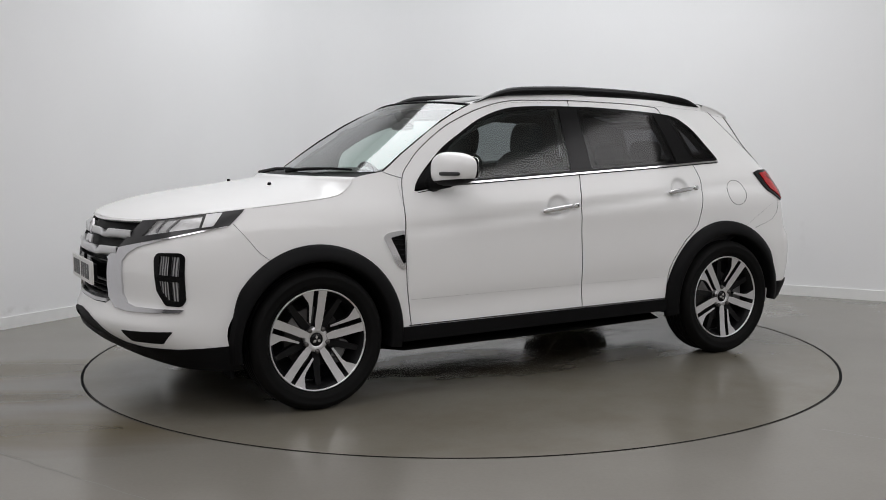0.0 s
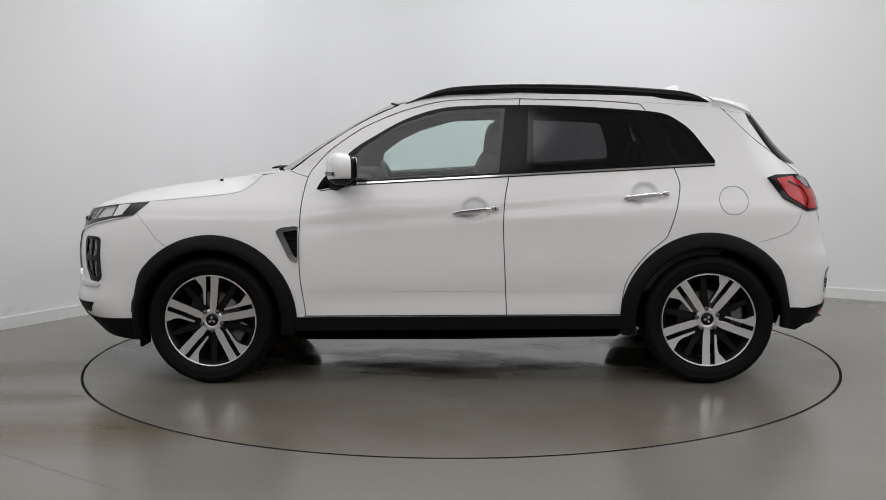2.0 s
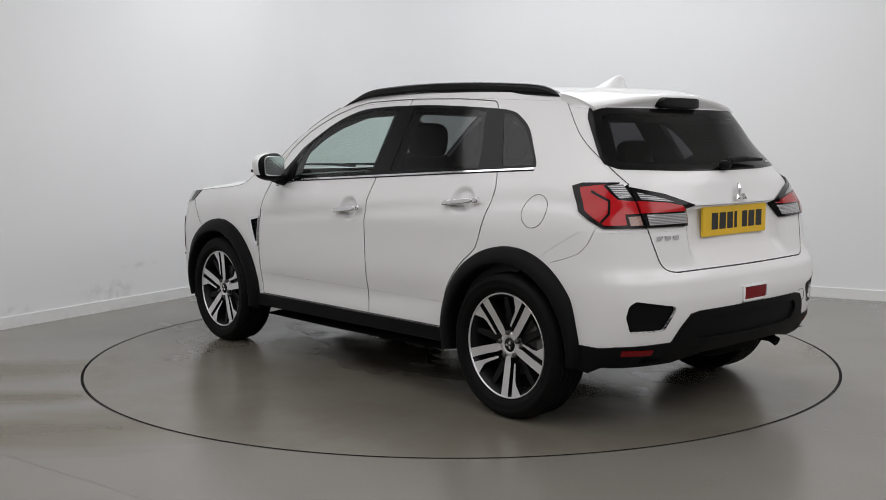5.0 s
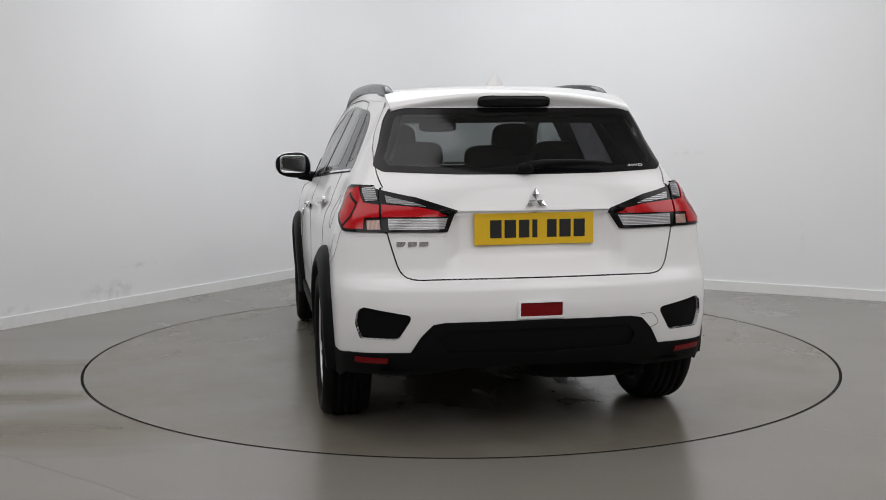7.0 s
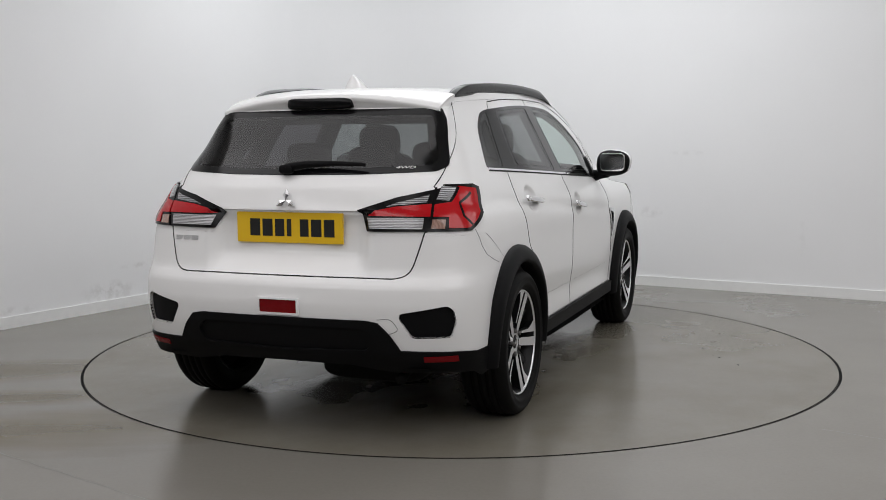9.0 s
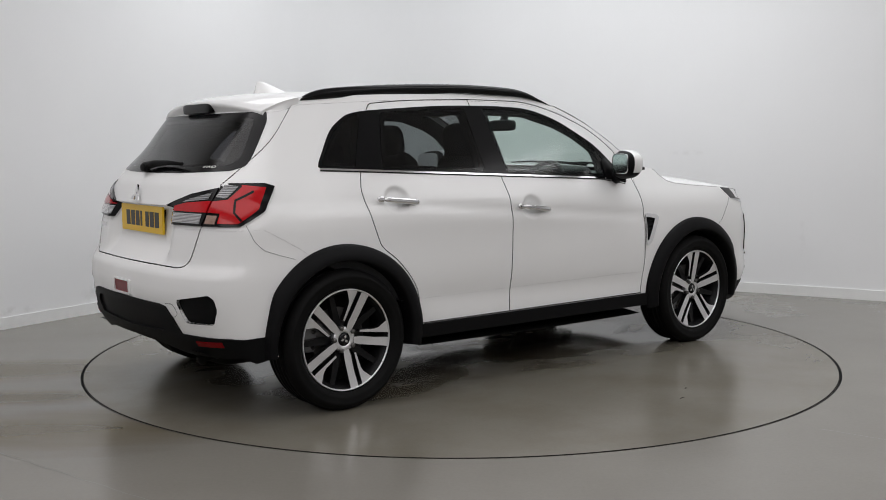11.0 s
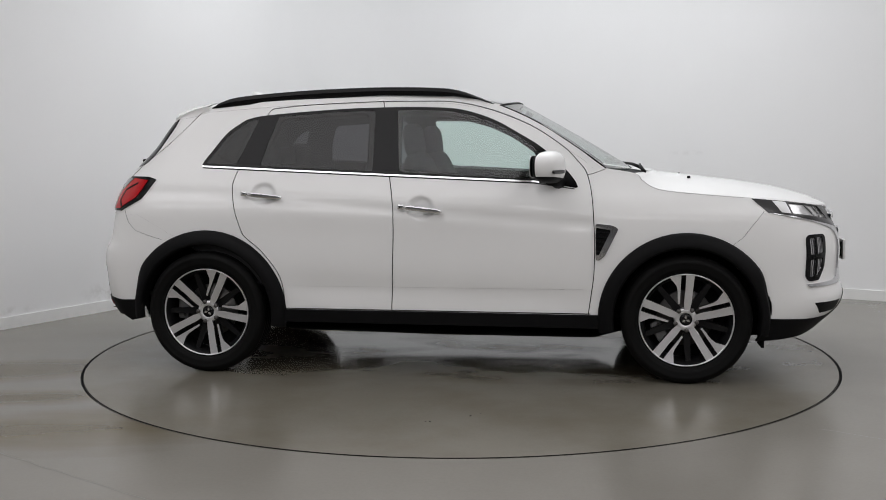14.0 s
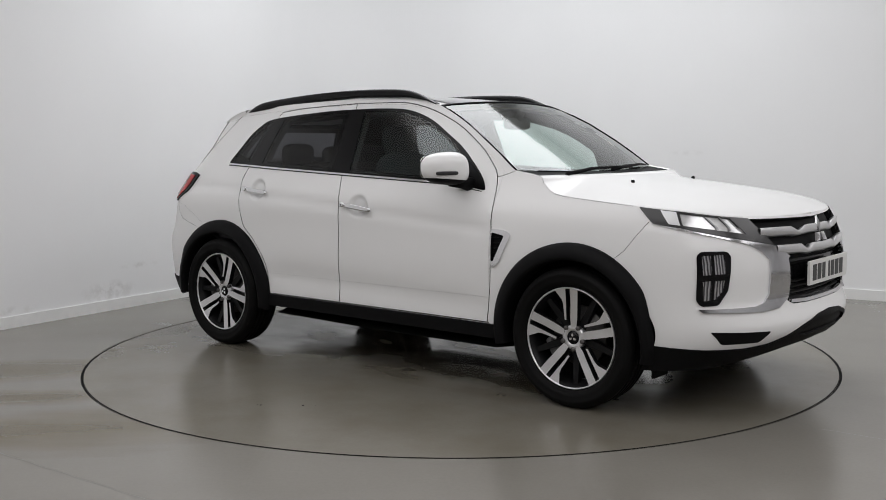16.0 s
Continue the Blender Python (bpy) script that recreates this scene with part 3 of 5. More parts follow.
def build_skin():
    regions = []

    def region(name, outline, mat, lift=0.0, joined=False, label=""):
        p = np.array(outline)
        if np.sum(p[:, 0] * np.roll(p[:, 1], -1) - p[:, 1] * np.roll(p[:, 0], -1)) < 0:
            outline = outline[::-1]
        regions.append(dict(name=name, outline=divide(outline), mat=mat, lift=lift, joined=joined, label=label))

    nose_top = F((0.763, 0.976), (0.662, 0.955), (0.53, 0.943), (0.30, 0.937), (0.0, 0.932))
    base = (rounded(TOP_SIDE, k=3) + S(*HOOD_EDGE) + nose_top
            + F((0.0, 0.345), (0.30, 0.322), (0.50, 0.286), (0.65, 0.260)) + S((1.94, 0.250), (1.78, 0.238), (1.70, 0.235), (0.92, 0.290), (-0.88, 0.300), (-1.715, 0.306), (-1.80, 0.287))
            + R((0.80, 0.318), (0.49, 0.316), (0.319, 0.345), (0.0, 0.35)) + R((0.0, 1.455), (0.40, 1.452), (0.56, 1.455)))
    region("body_side", base, PAINT, label="white painted wings and rear quarter")
    # bumpers
    region("front_bumper", S((1.728, 0.924), (1.669, 0.852), (1.617, 0.785), (1.560, 0.742), (1.56, 0.2)) + F((0.5, 0.2), (0.0, 0.2), (0.0, 0.745), (0.36, 0.76), (0.446, 0.81), (0.70, 0.865)), PAINT, 0.0, True, "white painted front bumper")
    region("rear_bumper", S((-1.60, 0.2), (-1.60, 0.757), (-1.678, 0.779), (-1.755, 0.806), (-1.80, 0.85), (-1.83, 0.925)) + R((0.631, 0.921), (0.604, 0.819), (0.578, 0.748), (0.526, 0.724), (0.0, 0.723), (0.0, 0.2)), PAINT, 0.0, True, "white painted rear bumper")
    # doors
    region("front_door", FRONT_DOOR + PILLAR[1:], PAINT, label="white painted front door")
    region("rear_door", REAR_DOOR + PILLAR[:0:-1], PAINT, label="white painted rear door")
    gate_side = S(*rounded([(-1.41, 1.515), (-1.47, 1.452), (-1.61, 1.305), (-1.777, 1.175), (-1.865, 1.105)]))
    gate_low = R((0.65, 1.09), (0.65, 0.925)) + R(*rounded([(0.629, 0.914), (0.604, 0.819), (0.578, 0.752), (0.526, 0.724), (0.40, 0.723), (0.0, 0.723)]))
    region("tailgate", gate_side + gate_low + R((0.0, 1.46), (0.40, 1.458), (0.56, 1.462)), PAINT, 0.0, True, "white painted tailgate")
    # gaps between the panels
    for n, (line, w) in enumerate(((FRONT_DOOR, 0.0042), (PILLAR, 0.0046), (REAR_DOOR, 0.0042), (S((0.83, 0.367), (-0.872, 0.372)), 0.006), (gate_side + gate_low, 0.0046),
                    (S((1.728, 0.924), (1.669, 0.852), (1.617, 0.785), (1.560, 0.742)), 0.0014), (S((-1.60, 0.757), (-1.678, 0.779), (-1.755, 0.806), (-1.80, 0.85), (-1.83, 0.925)), 0.0013),
                    (S(*HOOD_EDGE[5:]), 0.0042), (S((0.905, 1.146), (0.85, 1.126), (0.81, 1.115)), 0.0025))):
        region("panel_gap", strip(line, w), SEAM, -0.007)
    region("flap_gap", S(*disc(-1.468, 0.978, 0.0762)), SEAM, -0.006)
    region("fuel_flap", S(*disc(-1.468, 0.978, 0.0738)), PAINT, label="round white fuel filler flap")
    # windows
    region("window_surround", DLO_TOP + BELT, GLOSS_BLACK, 0.0015, label="gloss black window surround")
    region("front_window", soft([(0.575, 1.092), (0.60, 1.19), (0.50, 1.284), (0.405, 1.345), (0.29, 1.405), (0.17, 1.447), (0.05, 1.472), (-0.10, 1.481), (-0.262, 1.483), (-0.225, 1.132)], 0.015), GLASS, 0.0, label="lightly tinted front door window")
    region("rear_window", soft([(-0.375, 1.139), (-0.388, 1.481), (-0.564, 1.477), (-0.955, 1.452), (-1.005, 1.30), (-1.035, 1.171)], 0.015), PRIVACY, 0.0, label="dark tinted rear door window")
    region("quarter_window", soft([(-1.182, 1.178), (-1.075, 1.44), (-1.125, 1.432), (-1.190, 1.398), (-1.26, 1.342), (-1.325, 1.255), (-1.365, 1.198), (-1.36, 1.186)], 0.012), PRIVACY, 0.0, label="dark tinted quarter window")
    region("belt_trim", strip([(-1.385, 1.168), (-1.158, 1.158), (-0.272, 1.117), (0.523, 1.080), (0.60, 1.070)], 0.009), CHROME, 0.006, label="thin chrome strip below the windows")
    region("window_seal", strip([(-1.385, 1.161), (-1.158, 1.151), (-0.272, 1.110), (0.523, 1.073), (0.74, 1.040)], 0.004), SEAM, 0.002)
    # side vent behind the front wheel
    region("side_vent", soft([(0.976, 0.830), (0.943, 0.848), (0.853, 0.857), (0.855, 0.664), (0.875, 0.660), (0.904, 0.684)], 0.015), CHROME, 0.009, label="silver framed side vent")
    region("vent_mesh", soft([(0.936, 0.822), (0.856, 0.836), (0.858, 0.690), (0.872, 0.690)], 0.01), BLACK_PLASTIC, -0.012)
    # lower cladding
    region("sill", S((0.91, 0.262), (0.90, 0.345), (0.87, 0.362), (-0.263, 0.366), (-0.875, 0.368), (-0.875, 0.280)), BLACK_PLASTIC, 0.016, label="black plastic sill cladding")
    black_top = S((1.70, 0.36), (1.775, 0.356), (1.877, 0.352), (1.985, 0.347)) + F((0.60, 0.348), (0.49, 0.360), (0.40, 0.388), (0.28, 0.432), (0.14, 0.466), (0.0, 0.476))
    region("front_skirt", black_top + F((0.0, 0.2), (0.5, 0.2)) + S((1.70, 0.2),), BLACK_PLASTIC, 0.006, True, "black plastic front bumper skirt")
    region("skirt_grille", F((0.0, 0.452), (0.14, 0.444), (0.26, 0.416), (0.30, 0.385), (0.22, 0.375), (0.0, 0.382)), BLACK_PLASTIC, -0.006, True)
    region("lower_slot", soft(F((0.760, 0.434), (0.510, 0.424), (0.555, 0.374), (0.715, 0.374)), 0.01), BLACK_PLASTIC, 0.0015, label="black slot in the bumper")
    # nose
    region("grille", F((0.537, 0.934), (0.30, 0.928), (0.0, 0.922), (0.0, 0.742), (0.375, 0.742), (0.446, 0.812)), BLACK_PLASTIC, -0.035, True, "black radiator grille with silver bars")
    region("intake", F((0.372, 0.742), (0.0, 0.742), (0.0, 0.530), (0.20, 0.528), (0.33, 0.532), (0.368, 0.55), (0.362, 0.633)), GLOSS_BLACK, -0.03, True, "gloss black lower air intake")
    region("headlamp", F((0.797, 0.989), (0.764, 0.972), (0.662, 0.950), (0.537, 0.937), (0.446, 0.812), (0.681, 0.859), (0.794, 0.900), (0.822, 0.915)), LAMP_DARK, 0.004, label="slim smoked headlamp")
    region("lamp_reflector", F((0.768, 0.966), (0.625, 0.940), (0.585, 0.868), (0.712, 0.892), (0.785, 0.910)), LAMP_GREY, -0.006)
    for y in (0.668, 0.715):
        region("lamp_fin", F((y, 0.950), (y - 0.006, 0.948), (y - 0.024, 0.900), (y - 0.020, 0.886), (y - 0.012, 0.888), (y - 0.016, 0.902)), LAMP_FIN, 0.001)
    region("daytime_light", F((0.790, 0.976), (0.772, 0.969), (0.790, 0.910), (0.806, 0.916)), DRL, 0.0055)
    region("lamp_trim", F((0.822, 0.915), (0.794, 0.897), (0.681, 0.855), (0.446, 0.808), (0.356, 0.757), (0.373, 0.745), (0.495, 0.749), (0.531, 0.787), (0.59, 0.820), (0.724, 0.862), (0.800, 0.892)), SATIN, 0.008, label="chrome strip below the headlamp")
    region("bumper_shield", F((0.495, 0.749), (0.373, 0.745), (0.362, 0.633), (0.369, 0.567), (0.441, 0.524), (0.546, 0.515), (0.774, 0.521), (0.783, 0.536), (0.577, 0.541), (0.531, 0.554), (0.501, 0.593), (0.499, 0.671)), SATIN, 0.010, label="silver C-shaped bumper bracket")
    region("fog_lamp", soft(F((0.785, 0.780), (0.772, 0.797), (0.695, 0.797), (0.682, 0.775), (0.697, 0.620), (0.728, 0.554), (0.776, 0.549), (0.788, 0.575)), 0.012), GLOSS_BLACK, 0.006, label="gloss black stacked fog lamp unit")
    for cell in (((0.773, 0.778), (0.748, 0.781), (0.750, 0.694), (0.775, 0.690)), ((0.741, 0.781), (0.704, 0.783), (0.708, 0.697), (0.743, 0.694)),
                 ((0.775, 0.664), (0.750, 0.667), (0.751, 0.578), (0.771, 0.574)), ((0.743, 0.667), (0.709, 0.669), (0.713, 0.622), (0.736, 0.582), (0.744, 0.579))):
        region("fog_lens", soft(F(*cell), 0.006), FOG_OPTIC, -0.004)
    region("intake_trim", F((0.0, 0.549), (0.20, 0.547), (0.335, 0.553), (0.345, 0.538), (0.20, 0.531), (0.0, 0.533)), SILVER, 0.004, True, "silver lip under the air intake")
    # tail
    lamp = S((-1.655, 1.094), (-1.70, 1.108), (-1.84, 1.108)) + R((0.69, 1.107), (0.672, 1.094), (0.509, 1.059), (0.338, 1.004), (0.39, 0.916), (0.631, 0.918), near=0.983) + S((-1.855, 0.918), (-1.73, 0.985))
    region("tail_lamp", lamp, GLOSS_BLACK, 0.010, label="red and clear tail lamp with black surround")
    region("red_lens", S((-1.70, 1.087), (-1.80, 1.098)) + R((0.732, 1.094), (0.722, 1.034), (0.664, 1.026), (0.650, 1.028), (0.507, 1.018), (0.382, 0.995), (0.394, 0.981), (0.664, 0.977), (0.726, 0.974), (0.732, 0.930), near=0.983) + S((-1.885, 0.928), (-1.86, 0.929), (-1.76, 0.99)), RED, 0.014)
    region("lamp_line", strip(S((-1.76, 1.07), (-1.84, 1.03), (-1.862, 0.975), (-1.845, 0.94)), 0.010), GLOSS_BLACK, 0.015)
    region("clear_lens", R((0.637, 1.066), (0.508, 1.034), (0.465, 1.018), (0.632, 1.036), near=0.983), SMOKED_CLEAR, 0.013)
    region("clear_lens", R((0.632, 0.972), (0.389, 0.974), (0.406, 0.929), (0.630, 0.926), near=0.983), CLEAR, 0.013)
    region("turn_lens", R((0.718, 0.964), (0.666, 0.966), (0.664, 0.928), (0.718, 0.927), near=0.983), SMOKE, 0.013)
    region("clear_lens", R((0.722, 1.094), (0.672, 1.099), (0.666, 1.046), (0.713, 1.040), near=0.983), SMOKED_CLEAR, 0.013)
    region("lamp_divider", strip(R((0.655, 1.10), (0.649, 0.92), near=0.983), 0.009), GLOSS_BLACK, 0.004)
    region("rear_glass_border", soft(R((0.0, 1.446), (0.565, 1.446), (0.592, 1.40), (0.650, 1.225), (0.660, 1.192), (0.625, 1.168), (0.315, 1.156), (0.0, 1.153)), 0.012), GLOSS_BLACK, 0.003, True, "dark rear window border")
    region("rear_screen", soft(R((0.0, 1.415), (0.535, 1.415), (0.555, 1.39), (0.615, 1.225), (0.60, 1.195), (0.315, 1.182), (0.0, 1.18)), 0.012), PRIVACY, 0.003, True, "dark tinted rear window")
    region("gate_lip", R((0.0, 1.016), (0.335, 1.013), (0.335, 1.002), (0.0, 1.002)), PAINT, 0.004, True)
    region("corner_vent", soft(R((0.785, 0.592), (0.760, 0.612), (0.565, 0.578), (0.562, 0.558), (0.615, 0.473), (0.772, 0.475), (0.793, 0.542), near=0.972), 0.012), BLACK_PLASTIC, -0.014, label="black vent in the rear bumper corner")
    rear_black = S((-1.72, 0.41), (-1.80, 0.408), (-1.86, 0.405)) + R((0.790, 0.412), (0.545, 0.417), (0.503, 0.488), (0.455, 0.538), (0.402, 0.547), (0.0, 0.549), (0.0, 0.25), (0.6, 0.25)) + S((-1.72, 0.25),)
    region("rear_skirt", rear_black, BLACK_PLASTIC, 0.008, True, "black plastic rear bumper skirt")
    region("skirt_recess", soft(R((0.0, 0.515), (0.39, 0.512), (0.43, 0.47), (0.40, 0.415), (0.0, 0.405)), 0.02), BLACK_PLASTIC, -0.004, True)
    region("reflector", R((0.765, 0.398), (0.635, 0.394), (0.635, 0.372), (0.765, 0.374)), RED_DEEP, 0.012, label="red rear reflector")
    region("fog_frame", soft(R((0.102, 0.630), (0.0, 0.630), (0.0, 0.557), (0.102, 0.557)), 0.006), PAINT, 0.010, True)
    region("rear_fog_lamp", soft(R((0.091, 0.622), (0.0, 0.622), (0.0, 0.566), (0.091, 0.566)), 0.005), RED_DEEP, 0.004, True, "red rear fog lamp")
    # wheel openings
    for cx in (HUB_X, -HUB_X):
        region("", [(cx + 0.425 * math.cos(a), HUB_Z + 0.425 * math.sin(a)) for a in np.linspace(-0.6, math.pi + 0.6, 48)], None)

    return cut_panels(regions)


def cut_panels(regions, step=0.026):
    """One triangulation of all outlines; where outlines overlap, the later one has the ground."""
    from_2d, faces = [], []
    for r in regions:
        faces.append(list(range(len(from_2d), len(from_2d) + len(r["outline"]))))
        from_2d += [Vector(p) for p in r["outline"]]
    us = np.arange(U_TAIL + 0.006, U_NOSE, step)
    zs = np.arange(0.255, 1.56, step)
    from_2d += [Vector((u, z)) for u in us for z in zs]
    for hx, hz in ((-0.095, 0.940), (-0.997, 1.013)):  # finer round the hollows behind the door handles
        from_2d += [Vector((hx + 0.0075 * i, hz + 0.0075 * j)) for i in range(-12, 13) for j in range(-10, 11)]
    from mathutils.geometry import delaunay_2d_cdt
    verts, _, tris, _, _, owners = delaunay_2d_cdt(from_2d, [], faces, 1, 1e-5, True)
    vu, vz = np.array([v[0] for v in verts]), np.array([v[1] for v in verts])
    vu = np.clip(vu, U_TAIL, U_NOSE)
    place, normal = skin(vu, vz), skin_normal(vu, vz)
    by_region = {}
    for t, o in zip(tris, owners):
        if o and 0 in o:
            by_region.setdefault(max(o), []).append(t)
    made = {}
    for k, r in enumerate(regions):
        if r["mat"] is None or k not in by_region:
            continue
        made.setdefault(r["name"], [])
        r["mesh"] = panel_mesh(by_region[k], place, normal, vu, r["lift"])
        r["flush"] = panel_mesh(by_region[k], place, normal, vu, 0.0) if "flap" in r["name"] else None
        made[r["name"]].append(r)
    return made


def panel_mesh(tris, place, normal, vu, lift):
    """Places, normals and faces of one panel, with a narrow rim along its edges."""
    used = sorted({i for t in tris for i in t})
    index = {v: i for i, v in enumerate(used)}
    co = [place[v] + normal[v] * lift for v in used]
    no = [normal[v] for v in used]
    faces, count = [], {}
    for t in tris:
        a, b, c = t
        f = (a, b, c)
        # outward is where the skin's normal points
        n = np.cross(place[b] - place[a], place[c] - place[a])
        if n @ normal[a] < 0:
            f = (a, c, b)
        faces.append([index[i] for i in f])
        for i in range(3):
            e = (f[i], f[(i + 1) % 3])
            count[e] = count.get(e, 0) + 1
    depth = 0.014 + lift if lift >= 0 else lift - 0.001
    for (a, b) in list(count):
        if (b, a) in count:
            continue
        if all(vu[i] > U_NOSE - 1e-4 or vu[i] < U_TAIL + 1e-4 for i in (a, b)):
            continue
        side = np.cross(place[b] - place[a], normal[a])
        side = side / (np.linalg.norm(side) + 1e-12)
        if lift < 0:
            side = -side
        i = len(co)
        for v, d in ((a, lift), (a, lift - depth), (b, lift - depth), (b, lift)):
            co.append(place[v] + normal[v] * d)
            no.append(side)
        faces.append([i, i + 1, i + 2, i + 3])
    return np.array(co), np.array(no), faces


def panel_object(name, meshes, mat, parent, label=""):
    """meshes: (co, no, faces, mirrored)."""
    co, no, faces = [], [], []
    for c, n, f, mirrored in meshes:
        base = len(co)
        flip = np.array([1, -1, 1]) if mirrored else np.array([1, 1, 1])
        co += [tuple(p) for p in c * flip]
        no += [tuple(p) for p in n * flip]
        faces += [[base + i for i in (q[::-1] if mirrored else q)] for q in f]
    data = bpy.data.meshes.new(name)
    data.from_pydata(co, [], faces)
    data.polygons.foreach_set("use_smooth", [True] * len(faces))
    data.materials.append(mat)
    data.normals_split_custom_set_from_vertices(no)
    ob = new(name, data)
    ob.parent = parent
    return tagged(ob, label)


PARENTS = {"front_window": "front_door", "rear_window": "rear_door", "lower_slot": "front_bumper", "bumper_shield": "front_bumper", "fog_lamp": "front_bumper", "intake": "front_bumper", "front_skirt": "front_bumper",
           "lamp_reflector": "headlamp", "lamp_fin": "headlamp",  "daytime_light": "headlamp", "fog_frame": "rear_bumper", "rear_fog_lamp": "rear_bumper", "corner_vent": "rear_bumper", "reflector": "rear_bumper", "rear_skirt": "rear_bumper",
           "red_lens": "tail_lamp", "clear_lens": "tail_lamp", "turn_lens": "tail_lamp", "lamp_line": "tail_lamp", "lamp_divider": "tail_lamp", "rear_glass_border": "tailgate", "rear_screen": "tailgate", "gate_lip": "tailgate",
           "fog_lens": "fog_lamp", "intake_trim": "front_bumper", "vent_mesh": "side_vent", "skirt_grille": "front_bumper", "skirt_recess": "rear_bumper", "fuel_flap": "body_side"}
PARTS = {}


def hang_panels(made):
    for name, rs in made.items():
        up = PARENTS.get(name)
        if rs[0]["joined"]:
            for r in rs:
                PARTS[name, 0] = PARTS[name, 1] = panel_object(name, [(*r["mesh"], False), (*r["mesh"], True)], r["mat"], PARTS[up, 0] if up else car, r["label"])
        elif name in ("panel_gap", "window_seal", "flap_gap"):
            for mirrored in ((False,) if name == "flap_gap" else (False, True)):
                panel_object(name, [(*r["mesh"], mirrored) for r in rs], rs[0]["mat"], car)
        else:
            for mirrored in ((False,) if name == "fuel_flap" else (False, True)):
                for r in rs:
                    if name == "body_side" and mirrored:  # the right quarter has no filler flap
                        extra = [(*q["flush"], True) for key in ("flap_gap", "fuel_flap") for q in made[key]]
                        PARTS[name, 1] = panel_object(name, [(*r["mesh"], True)] + extra, r["mat"], car, r["label"])
                        continue
                    PARTS[name, int(mirrored)] = panel_object(name, [(*r["mesh"], mirrored)], r["mat"], PARTS[up, int(mirrored)] if up else car, r["label"])


def build_cabin_trim():
    trim = (S((0.84, 1.15), (0.78, 1.20), (0.53, 1.375), (0.32, 1.47), (0.05, 1.515), (-0.35, 1.525), (-0.90, 1.515), (-1.38, 1.485), (-1.52, 1.45))
            + R((0.50, 1.435), (0.0, 1.435), (0.0, 0.90), (0.60, 0.90)) + S((-1.75, 0.90), (-1.0, 0.50), (0.84, 0.50)))
    holes = [soft([(0.545, 1.105), (0.53, 1.245), (0.40, 1.335), (0.27, 1.395), (0.05, 1.455), (-0.235, 1.462), (-0.215, 1.145)], 0.03),
             soft([(-0.41, 1.155), (-0.42, 1.462), (-0.93, 1.435), (-0.98, 1.30), (-1.0, 1.185)], 0.03),
             soft([(-1.20, 1.20), (-1.12, 1.41), (-1.19, 1.38), (-1.25, 1.32), (-1.31, 1.23)], 0.02),
             R((0.0, 1.405), (0.52, 1.40), (0.59, 1.225), (0.57, 1.20), (0.0, 1.19))]
    regions = []
    for name, outline, mat in [("cabin_trim", trim, TRIM)] + [("", h, None) for h in holes]:
        p = np.array(outline)
        if np.sum(p[:, 0] * np.roll(p[:, 1], -1) - p[:, 1] * np.roll(p[:, 0], -1)) < 0:
            outline = outline[::-1]
        regions.append(dict(name=name, outline=divide(outline), mat=mat, lift=-0.035, joined=True, label="dark grey cabin side trim"))
    hang_panels(cut_panels(regions, 0.06))


hang_panels(build_skin())
build_cabin_trim()


# ---- bonnet, windscreen, roof ----
def on_skin(x, z):
    return skin(np.array([u_at_x(x, z)]), np.array([z]))[0]


def superbox(bm, centre, half, power=4.0, n=20, m=Matrix.Identity(4)):
    """A rounded box."""
    def c(a):
        return math.copysign(abs(math.cos(a)) ** (2 / power), math.cos(a))

    def s(a):
        return math.copysign(abs(math.sin(a)) ** (2 / power), math.sin(a))
    rows = []
    for i in range(1, n // 2):
        v = -math.pi / 2 + math.pi * i / (n // 2)
        rows.append([m @ (Vector(centre) + Vector((half[0] * c(v) * c(k * math.tau / n), half[1] * c(v) * s(k * math.tau / n), half[2] * s(v)))) for k in range(n)])
    vs = add_grid(bm, rows, closed=True)
    lo, hi = bm.verts.new(m @ (Vector(centre) - Vector((0, 0, half[2])))), bm.verts.new(m @ (Vector(centre) + Vector((0, 0, half[2]))))
    for k in range(n):
        bm.faces.new((vs[0][(k + 1) % n], vs[0][k], lo))
        bm.faces.new((vs[-1][k], vs[-1][(k + 1) % n], hi))
    return bm


def tube(bm, pts, radius, n=10):
    """A rod along the given places; radius may be one number or one for each place."""
    pts = [Vector(p) for p in pts]
    rows = []
    for i, p in enumerate(pts):
        d = (pts[min(i + 1, len(pts) - 1)] - pts[max(i - 1, 0)]).normalized()
        a = d.cross(Vector((0, 0, 1)) if abs(d.z) < 0.9 else Vector((1, 0, 0))).normalized()
        b = d.cross(a)
        r = radius[i] if isinstance(radius, (list, tuple)) else radius
        rows.append([p + (a * math.cos(k * math.tau / n) + b * math.sin(k * math.tau / n)) * r for k in range(n)])
    vs = add_grid(bm, rows, closed=True)
    bm.faces.new(vs[0][::-1])
    bm.faces.new(vs[-1])
    bmesh.ops.recalc_face_normals(bm, faces=bm.faces)
    return bm


def box(bm, x0, x1, y0, y1, z0, z1):
    bmesh.ops.create_cube(bm, size=1, matrix=Matrix.Translation(((x0 + x1) / 2, (y0 + y1) / 2, (z0 + z1) / 2)) @ Matrix.Diagonal((x1 - x0, y1 - y0, z1 - z0, 1)))
    return bm


